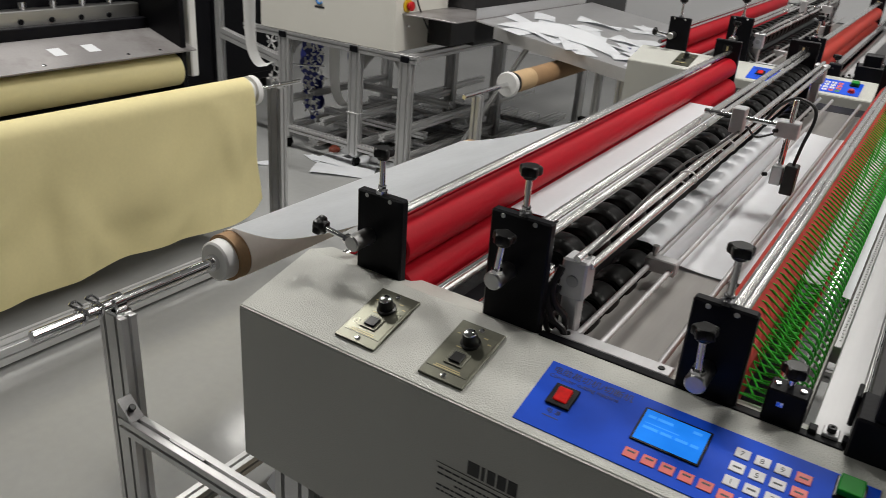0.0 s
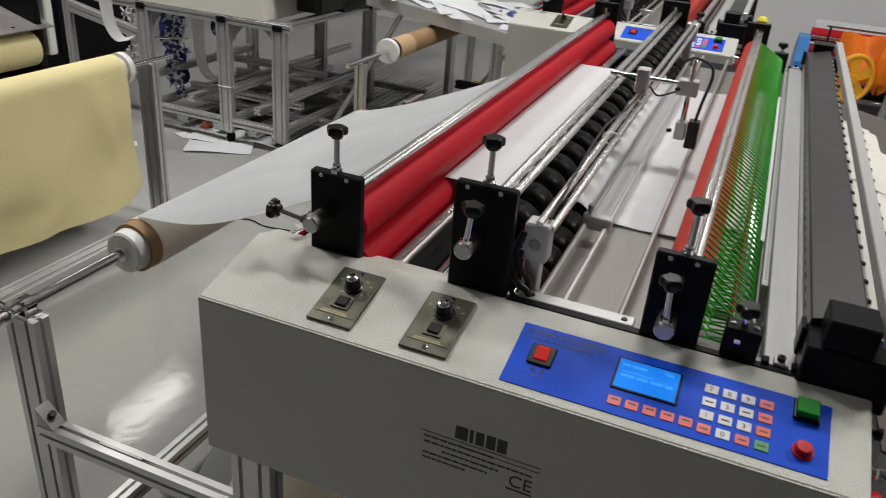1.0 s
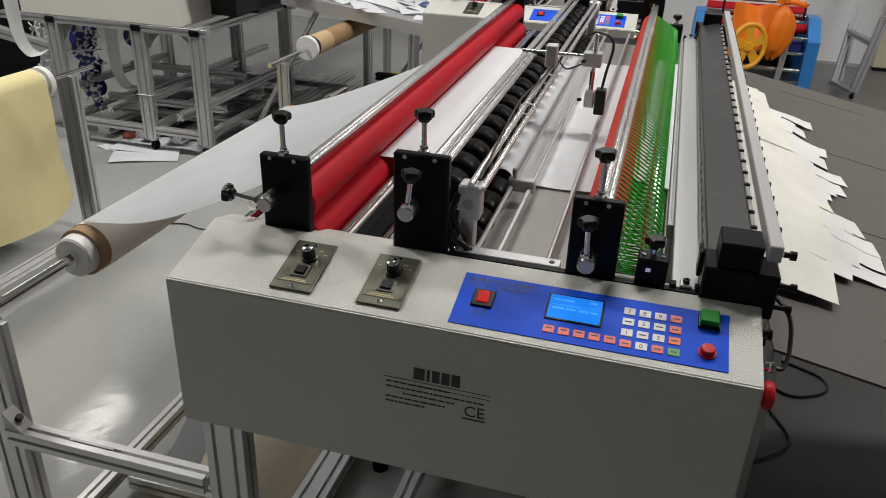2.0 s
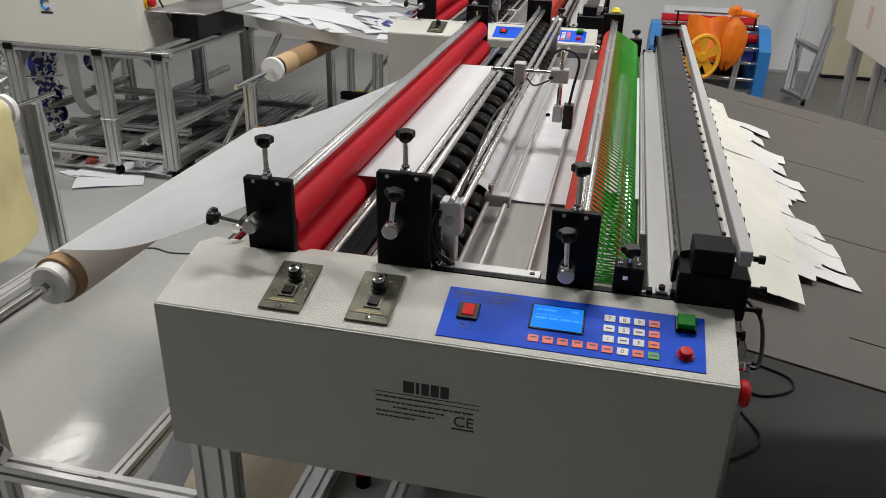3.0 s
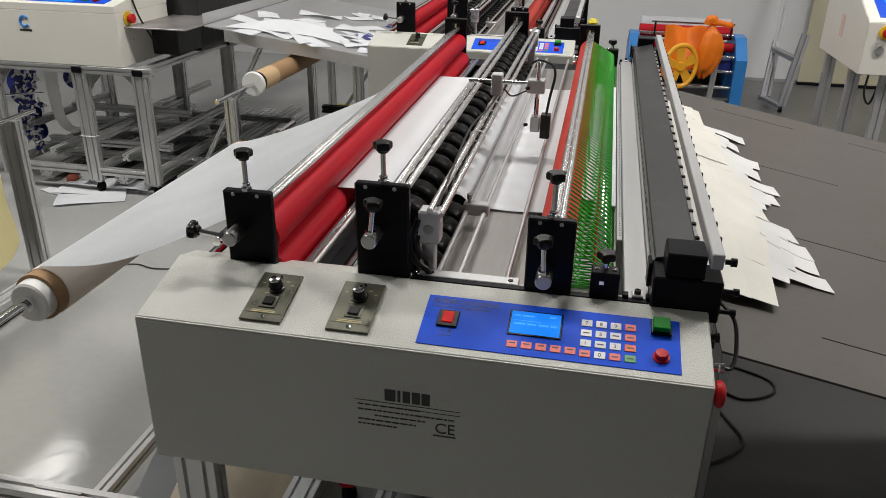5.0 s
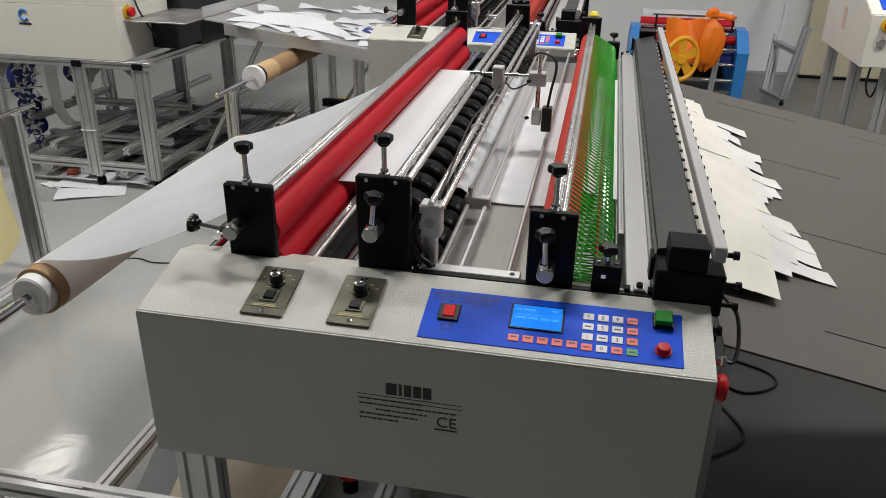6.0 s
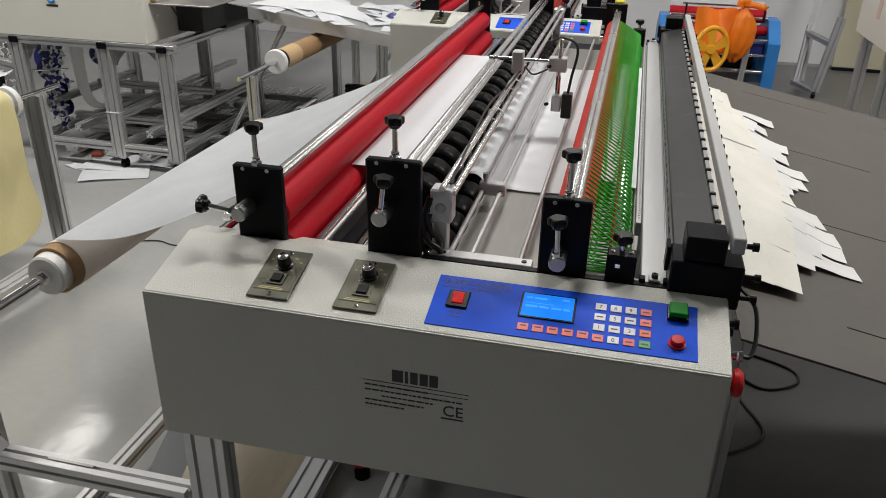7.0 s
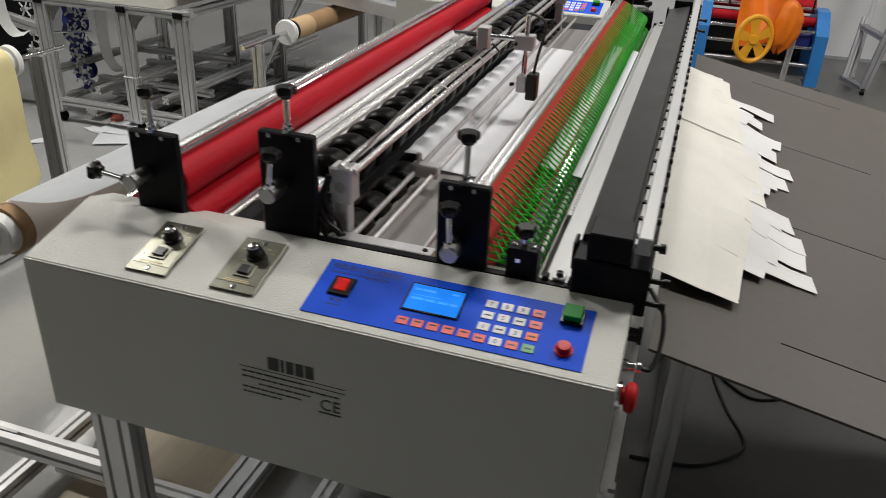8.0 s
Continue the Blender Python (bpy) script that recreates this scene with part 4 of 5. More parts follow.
def cut_sheets():
    """Cut sheets lying in loose, billowing layers, their slit ends spread out."""
    random.seed(11)

    def swell(x, y, ph):
        """Height of the loose pile over the chute."""
        t = min(1, max(0, (x - 0.866) / 0.24))
        d = min(1, max(0, (y - 0.30) / 0.35))
        d = d * d * (3 - 2 * d)
        root = (0.012 + 0.016 * d) * (1 - t) ** 1.4
        soft = math.sin(math.pi * min(1, t * 1.05)) if t < 0.95 else 0.0
        bump = 0.009 + 0.006 * math.sin(9.5 * y + 2.0) + 0.004 * math.sin(17 * y - 6 * t + 1.0) + 0.0028 * math.sin(37 * y + 9 * t) * t + 0.0008 * math.sin(30 * y + ph)
        return chute_z(x) + 0.002 + root + (0.35 + 0.65 * d) * bump * max(0.0, soft)

    def lay(y0, y1, root, strips, up, ph, material, label, skew=0.0):
        """One sheet from the clamp bar to root, then its slit strips: (y from, y to, x of the end)."""
        def lie(x, y):
            t = min(1, max(0, (x - 0.866) / 0.24))
            return (x, y + skew * t, swell(x, y, ph) + up * (1.1 - 0.5 * t))
        ob = solid("cut_sheet", sheet(NB(), lambda u, v: lie(0.866 + (root - 0.866) * u, y0 + (y1 - y0) * v), 14, max(8, round((y1 - y0) / 0.015)), 0.0005), material, label, "paper", group="cut sheets on the chute")
        for a, b, e in strips:
            tilt = random.uniform(-0.004, 0.007)
            curl = random.uniform(0.0, 0.002)

            def strip(u, v, a=a, b=b, e=e, tilt=tilt, curl=curl):
                x = root - 0.0006 + (e + tilt * (v - 0.5) * 2 - root) * u
                p = lie(x, a + (b - a) * v)
                return (p[0], p[1], p[2] + curl * u * u)
            part("strip", sheet(NB(), strip, 8, 5, 0.0005), material, ob)

    white, cream = "white cut paper sheet with slit ends on the chute", "cream cut paper sheet lying loose on the chute"
    # lowest: white sheets whose long strips stick out
    lay(1.30, 1.665, 0.965, ((1.318, 1.388, 1.072), (1.39, 1.452, 1.012), (1.455, 1.535, 1.110), (1.537, 1.59, 0.99)), 0.0, 0.5, SHEET, white)
    lay(0.85, 1.31, 0.985, ((0.862, 0.932, 1.072), (0.935, 1.004, 1.112), (1.012, 1.078, 1.126), (1.08, 1.144, 1.062), (1.147, 1.207, 1.086), (1.21, 1.285, 1.115)), 0.001, 1.7, SHEET, white)
    lay(0.475, 0.86, 0.985, ((0.484, 0.540, 1.128), (0.553, 0.620, 1.120), (0.622, 0.690, 1.122), (0.70, 0.776, 1.106), (0.778, 0.85, 1.045)), 0.002, 2.6, SHEET, white)
    # middle layer
    lay(1.02, 1.62, 0.965, ((1.03, 1.10, 1.05), (1.10, 1.18, 1.098), (1.18, 1.26, 1.085), (1.26, 1.33, 1.03), (1.33, 1.40, 1.045), (1.40, 1.48, 1.01), (1.48, 1.55, 0.985)), 0.0024, 0.9, SHEET, white)
    lay(0.45, 1.03, 0.955, ((0.455, 0.52, 1.045), (0.52, 0.60, 1.07), (0.60, 0.68, 1.055), (0.68, 0.75, 1.08), (0.75, 0.83, 1.03), (0.83, 0.91, 1.06), (0.91, 1.0, 1.085)), 0.0034, 2.1, SHEET, white)
    # top: cream sheets, ends cut almost even
    ends = lambda y0, y1, n, e0, e1: [(y0 + (y1 - y0) * k / n, y0 + (y1 - y0) * (k + 1) / n, e0 + (e1 - e0) * k / n + random.uniform(-0.006, 0.006)) for k in range(n)]
    lay(0.76, 1.65, 0.955, ends(0.765, 1.645, 6, 1.052, 0.97), 0.0046, 4.6, FILTER, cream)
    lay(0.345, 1.04, 0.965, ends(0.347, 1.03, 5, 1.008, 1.05), 0.0058, 3.4, FILTER, cream)
    lay(1.10, 1.655, 0.935, ends(1.105, 1.65, 4, 1.01, 0.95), 0.0064, 5.3, FILTER, cream)
    lay(0.330, 0.78, 0.950, ends(0.333, 0.775, 3, 0.996, 1.012), 0.0072, 2.9, FILTER, cream)


def cables():
    solid("power_cable", tube(NB(), spline([(0.90, 1.02, 0.006), (1.0, 1.03, 0.006), (1.1, 1.06, 0.006), (1.21, 1.18, 0.006), (1.16, 1.345, 0.006), (1.118, 1.52, 0.006), (1.12, 1.62, 0.006)]), 0.0055), CABLE, "black power cable looping on the floor", "cable")
    solid("power_cable", tube(NB(), spline([(1.12, 1.60, 0.016), (1.14, 1.52, 0.01), (1.235, 1.43, 0.006), (1.345, 1.48, 0.006), (1.36, 1.56, 0.006), (1.27, 1.62, 0.006), (1.1, 1.68, 0.006)]), 0.005), CABLE, "black power cable lying on the floor", "cable")


papers()
unwind_stand()
chute()
cut_sheets()
cables()


# ---- neighbouring machines on the left ----
def frame_machine():
    """Slotted frame with a control cabinet on top and a delivery chute at its side."""
    m = thing("slitting_machine", "grey machine on a slotted aluminium frame with control cabinet", "machine")
    xs, ys = (-2.57, -2.03, -1.68), (2.72, 3.72)
    for x in xs:
        for y in ys:
            part("leg", extrusion(NB(), (x, y, 0.08), (x, y, 0.672), 0.08, 0.04, up=(0, 1, 0)), ALU, m)
            c = part("caster", lathe(NB(), (x - 0.012, y + 0.02, 0.03), (1, 0, 0), [(0, 0), (0, 0.026), (0.004, 0.03), (0.02, 0.03), (0.024, 0.026), (0.024, 0)], 18), RUBBER, m)
            part("fork", box(NB(), x - 0.02, x + 0.02, y - 0.005, y + 0.03, 0.060, 0.08, 0.003), STEEL, c)
    for y in ys:
        part("top_beam", extrusion(NB(), (-2.9, y, 0.692), (-1.61, y, 0.692)), ALU, m)
        for xa, xb in ((-2.529, -2.071), (-1.989, -1.721)):
            part("low_beam", extrusion(NB(), (xa, y, 0.13), (xb, y, 0.13)), ALU, m)
        for x in xs:
            part("joint", box(NB(), x - 0.03, x + 0.03, y - 0.028, y - 0.0205, 0.674, 0.708, 0.004), BLACK, m)
    for x in xs:
        part("side_beam", extrusion(NB(), (x, 2.741, 0.692), (x, 3.699, 0.692)), ALU, m)
        part("side_beam", extrusion(NB(), (x, 2.741, 0.13), (x, 3.699, 0.13)), ALU, m)
        part("side_beam", extrusion(NB(), (x - 0.0, 2.741, 0.30), (x, 3.699, 0.30)), ALU, m)
    for x in (-2.3, -1.85):
        part("floor_rail", extrusion(NB(), (x, 2.741, 0.21), (x, 4.6, 0.21)), ALU, m)
    for y, z in ((3.0, 0.16), (3.25, 0.30), (3.45, 0.16)):
        part("inner_rail", extrusion(NB(), (-2.5, y, z + 0.042), (-1.72, y, z + 0.042)), ALU, m)
    for x, z in ((-2.42, 0.05), (-2.16, 0.05), (-1.94, 0.05), (-1.76, 0.05), (-1.55, 0.09), (-1.42, 0.05)):
        part("base_rail", extrusion(NB(), (x, 2.80, z), (x, 4.5, z), 0.08, 0.04), ALU, m)
    for y, z in ((3.1, 0.095), (3.55, 0.095), (4.05, 0.115)):
        part("base_rail", extrusion(NB(), (-2.5, y, z), (-1.4, y, z)), ALU, m)
    # dark sheet added on the floor for the shade beneath the frame
    part("floor_shade_sheet", box(NB(), -2.52, -1.6, 2.95, 3.6, 0.012, 0.028, 0.004), BEAM, m)
    part("guide_rod", cyl(NB(), (-2.78, 2.83, 0.47), (-2.36, 2.83, 0.52), 0.006, 10), CHROME, m)
    for x in (-2.53, -1.99, -1.72):
        bm = NB()
        side = 1 if x < -1.8 else -1
        prism(bm, [(x, 0.672), (x + side * 0.09, 0.672), (x + side * 0.06, 0.655), (x + side * 0.02, 0.615), (x, 0.58)], (Vector((0, 2.74, 0)), Vector((1, 0, 0)), Vector((0, 0, 1)), Vector((0, 1, 0))), 0.012)
        part("corner_gusset", bm, CASTING, m)
    part("clamp_ring", tube(NB(), [(-2.03 + sx, 2.72 + sy, 0.33) for sx, sy in ((-0.042, -0.022), (0.042, -0.022), (0.042, 0.022), (-0.042, 0.022))], 0.003, 6, True), WHITE_PL, m)
    part("guard_post", extrusion(NB(), (-3.13, 2.72, 0.0), (-3.13, 2.72, 0.95)), ALU, m)
    part("guard_rail", extrusion(NB(), (-3.109, 2.72, 0.62), (-2.611, 2.72, 0.53), 0.04, 0.06), ALU, m)
    part("guard_wire", cyl(NB(), (-3.13, 2.70, 0.90), (-2.75, 2.70, 0.93), 0.008, 10), CHROME, m)
    cab = part("cabinet", box(NB(), -2.75, -1.757, 2.70, 3.20, 0.7135, 0.985, 0.004), WARM_WHITE, m, "light grey control cabinet with sloping top")
    bm = NB()
    prism_x(bm, [(2.70, 0.985), (3.20, 0.985), (3.20, 1.10), (2.712, 1.022), (2.70, 1.018)], -2.75, -1.757)
    part("cabinet_top", bm, WARM_WHITE, cab)
    tilt = Matrix.Translation((0, 2.712, 1.0225)) @ Matrix.Rotation(math.atan2(0.078, 0.488), 4, "X")
    part("control_panel", box(NB(), -2.28, -1.83, 0.02, 0.3, 0.0, 0.002, m=tilt), BLUE, cab, "blue control panel")
    part("display", box(NB(), -2.22, -2.02, 0.03, 0.2, 0.002, 0.003, m=tilt), LCD, cab)
    for x, mt in ((-1.96, KEY_G), (-1.90, RED_PL)):
        part("button", cyl(NB(), tilt @ Vector((x, 0.06, 0.002)), tilt @ Vector((x, 0.06, 0.02)), 0.018, 16), mt, cab)
    part("socket", box(NB(), -2.34, -2.30, 0.02, 0.06, 0.0, 0.004, m=tilt), PLASTIC, cab)
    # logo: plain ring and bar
    bm = NB()
    a = [radians(40 + i * 14) for i in range(21)]
    tube(bm, [(-2.285 + 0.024 * math.cos(t), 2.6985, 0.925 + 0.026 * math.sin(t)) for t in a], 0.0065, 6)
    part("logo", bm, BLUE_PAINT, cab)
    part("logo_bar", box(NB(), -2.32, -2.25, 2.6985, 2.701, 0.876, 0.886), INK, cab)
    e = part("emergency_stop", lathe(NB(), (-1.757, 2.80, 0.95), (1, 0, 0), [(0, 0), (0, 0.016), (0.02, 0.016), (0.022, 0.024), (0.036, 0.024), (0.04, 0.016), (0.041, 0)], 22), RED_PL, cab, "red mushroom emergency stop")
    part("collar", cyl(NB(), (-1.757, 2.80, 0.95), (-1.748, 2.80, 0.95), 0.036, 22), mat("yellow_collar", (0.75, 0.5, 0.02), 0.4), e)
    part("cable", tube(NB(), spline([(-1.755, 2.86, 1.05), (-1.735, 2.87, 0.96), (-1.715, 2.9, 0.88), (-1.70, 2.95, 0.80)]), 0.005), CABLE, cab)
    part("catch", cyl(NB(), (-1.757, 2.80, 0.845), (-1.735, 2.80, 0.845), 0.006, 10), CHROME, cab)
    part("body", box(NB(), -1.755, -1.60, 3.0, 4.5, 0.735, 0.90, 0.005), BEAM, m, "dark grey machine body")
    part("upper_body", box(NB(), -2.6, -1.60, 3.25, 5.6, 0.715, 1.20, 0.006), BEAM, m)
    part("side_tray", box(NB(), -1.76, -1.415, 2.76, 4.25, 0.905, 0.913, 0.002), STAINED, m)


def left_chute():
    c = thing("delivery_chute", "grey sheet-metal chute littered with paper offcuts", "chute")

    def zz(x):
        return 0.905 - 0.125 * (x + 1.4)
    bm = NB()
    sheet(bm, lambda u, v: (-1.41 + 0.96 * u, 2.95 + 1.5 * v, zz(-1.41 + 0.96 * u)), 4, 4, 0.006)
    part("tray", bm, ALU_PLATE, c)
    bm = NB()
    sheet(bm, lambda u, v: (-1.30 + 0.85 * u, 2.95, zz(-1.30 + 0.85 * u) - 0.06 * v), 4, 1, 0.004)
    part("lip", bm, ALU_PLATE, c)
    bm = NB()
    sheet(bm, lambda u, v: (-1.42, 2.96 + 1.4 * v, zz(-1.42) + 0.06 * u), 1, 3, 0.003)
    part("side_lip", bm, ALU_PLATE, c)
    part("brace", extrusion(NB(), (-1.09, 3.0, 0.855), (-1.56, 3.0, 0.06), 0.035, 0.02), ALU, c)
    part("brace", extrusion(NB(), (-0.62, 4.0, 0.80), (-1.15, 4.0, 0.02), 0.035, 0.02), ALU, c)
    for x, y in ((-0.62, 3.12), (-0.62, 4.2), (-1.3, 4.2)):
        part("leg", extrusion(NB(), (x, y, 0), (x, y, zz(x) - 0.006), 0.04, 0.08), ALU, c)
    part("rail", extrusion(NB(), (-0.85, 3.17, 0.45), (-0.64, 3.17, 0.45)), BLACK, c)
    # paper offcuts
    random.seed(21)
    for i in range(26):
        x, y = random.uniform(-1.3, -0.52), random.uniform(3.0, 4.1)
        if i < 10:
            x = random.uniform(-0.85, -0.5)
            y = random.uniform(3.08, 3.7)
        ln, w = random.uniform(0.14, 0.36), random.uniform(0.05, 0.13)
        a = random.uniform(0, 3.1)
        ph = random.uniform(0, 6)
        h = random.uniform(0.002, 0.016)

        def fn(u, v, x=x, y=y, ln=ln, w=w, a=a, ph=ph, h=h):
            p, q = ln * (u - 0.5), w * (v - 0.5)
            xx, yy = x + p * math.cos(a) - q * math.sin(a), y + p * math.sin(a) + q * math.cos(a)
            xx = min(max(xx, -1.40), -0.46)
            return (xx, yy, zz(xx) + 0.006 + h * (0.5 + 0.5 * math.sin(ph + 5 * u + 3 * v)))
        solid("paper_scrap", sheet(NB(), fn, 8, 3, 0.0006), PAPER if i % 13 else NAVY, "crumpled white paper offcut lying on the chute" if i % 13 else "dark blue film offcut lying on the chute", "paper scrap", group="offcuts on the chute")
    bm = NB()
    sheet(bm, lambda u, v: (-1.30 + 0.62 * u, 2.97 + 0.10 * v + 0.16 * math.sin(u * 2.4), zz(-1.30 + 0.62 * u) + 0.012 + 0.05 * v * math.sin(3.1 * u)), 12, 3, 0.0006)
    solid("paper_scrap", bm, PAPER, "long white paper trim along the chute's edge", "paper scrap", group="offcuts on the chute")


def second_unwinder():
    s = thing("unwind_stand", "slotted aluminium stand carrying a bare cardboard core", "stand")
    for y in (2.25, 3.62):
        part("post", extrusion(NB(), (-0.95, y, 0.0), (-0.95, y, 0.708), 0.04, 0.04, up=(0, 1, 0)), ALU, s)
    part("beam", extrusion(NB(), (-0.95, 2.271, 0.10), (-0.95, 3.599, 0.10)), ALU, s)
    part("shaft", cyl(NB(), (-0.95, 2.13, 0.72), (-0.95, 3.75, 0.72), 0.011, 18), CHROME, s)
    r = thing("cardboard_core", "bare brown cardboard core with white end plug", "paper core", (-0.95, 2.5, 0.72))
    part("core", lathe(NB(), (0, 0.055, 0), (0, 1, 0), [(0, 0.04), (0, 0.048), (0.9, 0.048), (0.9, 0.04)], 28), KRAFT, r)
    part("paper_end", lathe(NB(), (0, 0.05, 0), (0, 1, 0), [(0, 0.049), (0, 0.0495), (0.17, 0.0495), (0.17, 0.049)], 28), mat("pale_kraft", (0.52, 0.36, 0.2), 0.7), r)
    part("end_plug", lathe(NB(), (0, 0, 0), (0, 1, 0), [(0, 0.0112), (0, 0.054), (0.006, 0.058), (0.02, 0.058), (0.026, 0.046), (0.055, 0.044), (0.055, 0.0112)], 28), WHITE_PL, r, "white plastic end plug")
    part("ring", lathe(NB(), (0, 0.045, 0), (0, 1, 0), [(0, 0.045), (0, 0.0505), (0.012, 0.0505), (0.012, 0.045)], 28), PLASTIC, r)


def yellow_unwinder():
    s = thing("unwind_stand", "slotted aluminium stand carrying a yellow paper roll", "stand")
    for y in (1.74, -0.6):
        part("post", extrusion(NB(), (-1.665, y, 0.0), (-1.665, y, 0.69), 0.08, 0.04, up=(0, 1, 0)), ALU, s)
    part("shaft", cyl(NB(), (-1.64, -0.7, 0.705), (-1.64, 1.86, 0.705), 0.0095, 16), CHROME, s)
    part("floor_beam", extrusion(NB(), (-1.56, -0.8, 0.045), (-1.56, 1.72, 0.045), 0.08, 0.06), ALU, s)
    part("floor_beam", extrusion(NB(), (-1.95, -0.8, 0.12), (-1.95, 1.72, 0.12), 0.06, 0.08), BEAM, s)
    r = thing("paper_roll", "pale yellow paper roll with its free end hanging down", "paper roll", (-1.64, 0, 0.705))
    part("paper", lathe(NB(), (0, -0.5, 0), (0, 1, 0), [(0, 0.04), (0, 0.058), (2.02, 0.058), (2.03, 0.05), (2.03, 0.04)], 36), YELLOW, r)
    bm = NB()

    def drape(u, v):
        y = -0.5 + 2.03 * v
        rr = 0.0605
        arc = radians(95)
        L0 = rr * arc
        hang = 0.50 - 0.06 * max(0, (v - 0.92) / 0.08) ** 4
        d = u * (L0 + hang)
        crease = 0.0
        for k in range(16):
            cv, cu, an, am = 0.30 + 0.68 * ((0.13 + 0.618 * k) % 1.0), (0.1 + 0.382 * k) % 0.6 + 0.38, 2.4 * k, 0.008 + 0.003 * (k % 3)
            p, q = (v - cv) * 2.0, (u - cu) * 0.55
            along, across = p * math.cos(an) + q * math.sin(an), -p * math.sin(an) + q * math.cos(an)
            crease += am * math.exp(-(along / 0.15) ** 2 - (across / 0.045) ** 2) * (1 if k % 2 else -0.8)
        wave = crease + 0.014 * math.sin(v * 17 + 1.2 * math.sin(4 * u)) * u * u + 0.010 * math.sin(v * 41 + 3 * u) * u ** 2 + 0.012 * math.sin(9 * u + 12 * v) * u + 0.006 * abs(math.sin(v * 31 + 7 * u)) * u
        if d < L0:
            a = radians(95) - d / rr
            return (rr * math.cos(a), y, rr * math.sin(a))
        return (rr + wave + 0.05 * (d - L0) ** 1.0, y, -(d - L0))
    sheet(bm, drape, 44, 150, 0.0007)
    part("free_end", bm, YELLOW, r, "creased hanging end of the yellow paper")
    part("end_plug", lathe(NB(), (0, 1.535, 0), (0, 1, 0), [(0, 0.0098), (0, 0.045), (0.02, 0.045), (0.022, 0.06), (0.045, 0.062), (0.052, 0.05), (0.052, 0.0098)], 28), WHITE_PL, r, "white plastic end plug")


def left_machine():
    """Long machine behind the yellow roll."""
    m = thing("coating_machine", "grey metal machine with yellow roller and black beam", "machine", (0, 0, 0))
    Y0, Y1 = -1.6, 1.50
    part("roller", lathe(NB(), (-2.03, Y0, 0.735), (0, 1, 0), [(0, 0), (0, 0.068), (Y1 - Y0, 0.068), (Y1 - Y0, 0)], 36), YELLOW, m, "roller wrapped in yellow paper")
    bm = NB()
    sheet(bm, lambda u, v: (-1.955 - 0.23 * u, Y0 + (Y1 - Y0 + 0.06) * v, 0.822 + 0.062 * u), 2, 2, 0.006)
    part("cover_plate", bm, STAINED, m, "stained bare steel cover plate")
    for y in (0.62, 0.98, 1.12):
        bm = NB()
        sheet(bm, lambda u, v, y=y: (-2.04 - 0.06 * u, y + 0.05 * v, 0.8485 + 0.016 * u), 1, 1, 0.001)
        part("sticker", bm, PAPER, m)
    for y in (0.55, 0.9, 1.25, 1.4):
        part("screw", cyl(NB(), (-1.985, y, 0.829), (-1.983, y, 0.836), 0.007, 10), CHROME, m)
    # black strip in place of the shade between cover plate and front beam
    part("gap_shade", box(NB(), -2.24, -2.19, Y0, Y1, 0.83, 0.93, 0.003), BLACK, m)
    part("front_beam", box(NB(), -2.30, -2.235, Y0, Y1, 0.915, 0.985, 0.004), STEEL, m)
    for i in range(9):
        y = 0.35 + i * 0.125
        part("hole", cyl(NB(), (-2.2355, y, 0.945), (-2.229, y, 0.945), 0.011, 10), BLACK, m)
        part("bolt", lathe(NB(), (-2.268, y + 0.03, 0.985), (0, 0, 1), [(0, 0), (0, 0.013), (0.012, 0.013), (0.012, 0.017), (0.028, 0.017), (0.028, 0)], 12), CHROME, m)
    part("upper_beam", box(NB(), -2.75, -2.31, Y0, Y1, 0.88, 1.30, 0.006), BLACK, m)
    part("side_plate", box(NB(), -2.40, -1.98, Y1 + 0.002, Y1 + 0.03, 0.55, 1.35, 0.004), BLACK, m)
    part("base", box(NB(), -2.7, -2.0, Y0, Y1, 0.10, 0.60, 0.01), BEAM, m)
    part("side_cover", box(NB(), -2.06, -1.99, 1.56, 1.60, 0.70, 1.35, 0.006), WHITE_PL, m)
    part("tape_arm", cyl(NB(), (-2.35, 1.531, 1.02), (-2.44, 2.34, 1.02), 0.008, 10), CHROME, m)
    part("roof_strip", box(NB(), -3.2, -2.78, -1.6, 1.7, 0.1, 1.8, 0.01), BLACK, m)
    part("lower_lip", box(NB(), -2.02, -1.99, Y0, Y1, 0.812, 0.822, 0.002), STEEL, m)


def dark_backdrop():
    """Tall made-up block behind the frame, added to darken the view between its posts."""
    m = thing("machine_cabinet", "tall black block with doors, added to darken the background behind the frame", "machine", (-4.3, 3.1, 0))
    part("body", box(NB(), -0.55, 0.55, -0.6, 0.75, 0.08, 1.75, 0.01), BLACK, m)
    for k in range(2):
        y = -0.58 + 0.67 * k
        d = part("door", box(NB(), 0.5505, 0.565, y, y + 0.64, 0.14, 1.7, 0.004), BLACK, m)
        part("handle", box(NB(), 0.5655, 0.585, y + (0.56 if k == 0 else 0.05), y + (0.58 if k == 0 else 0.07), 0.85, 1.0, 0.003), PLASTIC, d)
    for x in (-0.45, 0.45):
        for y in (-0.5, 0.65):
            part("foot", cyl(NB(), (x, y, 0), (x, y, 0.082), 0.04, 14), RUBBER, m)


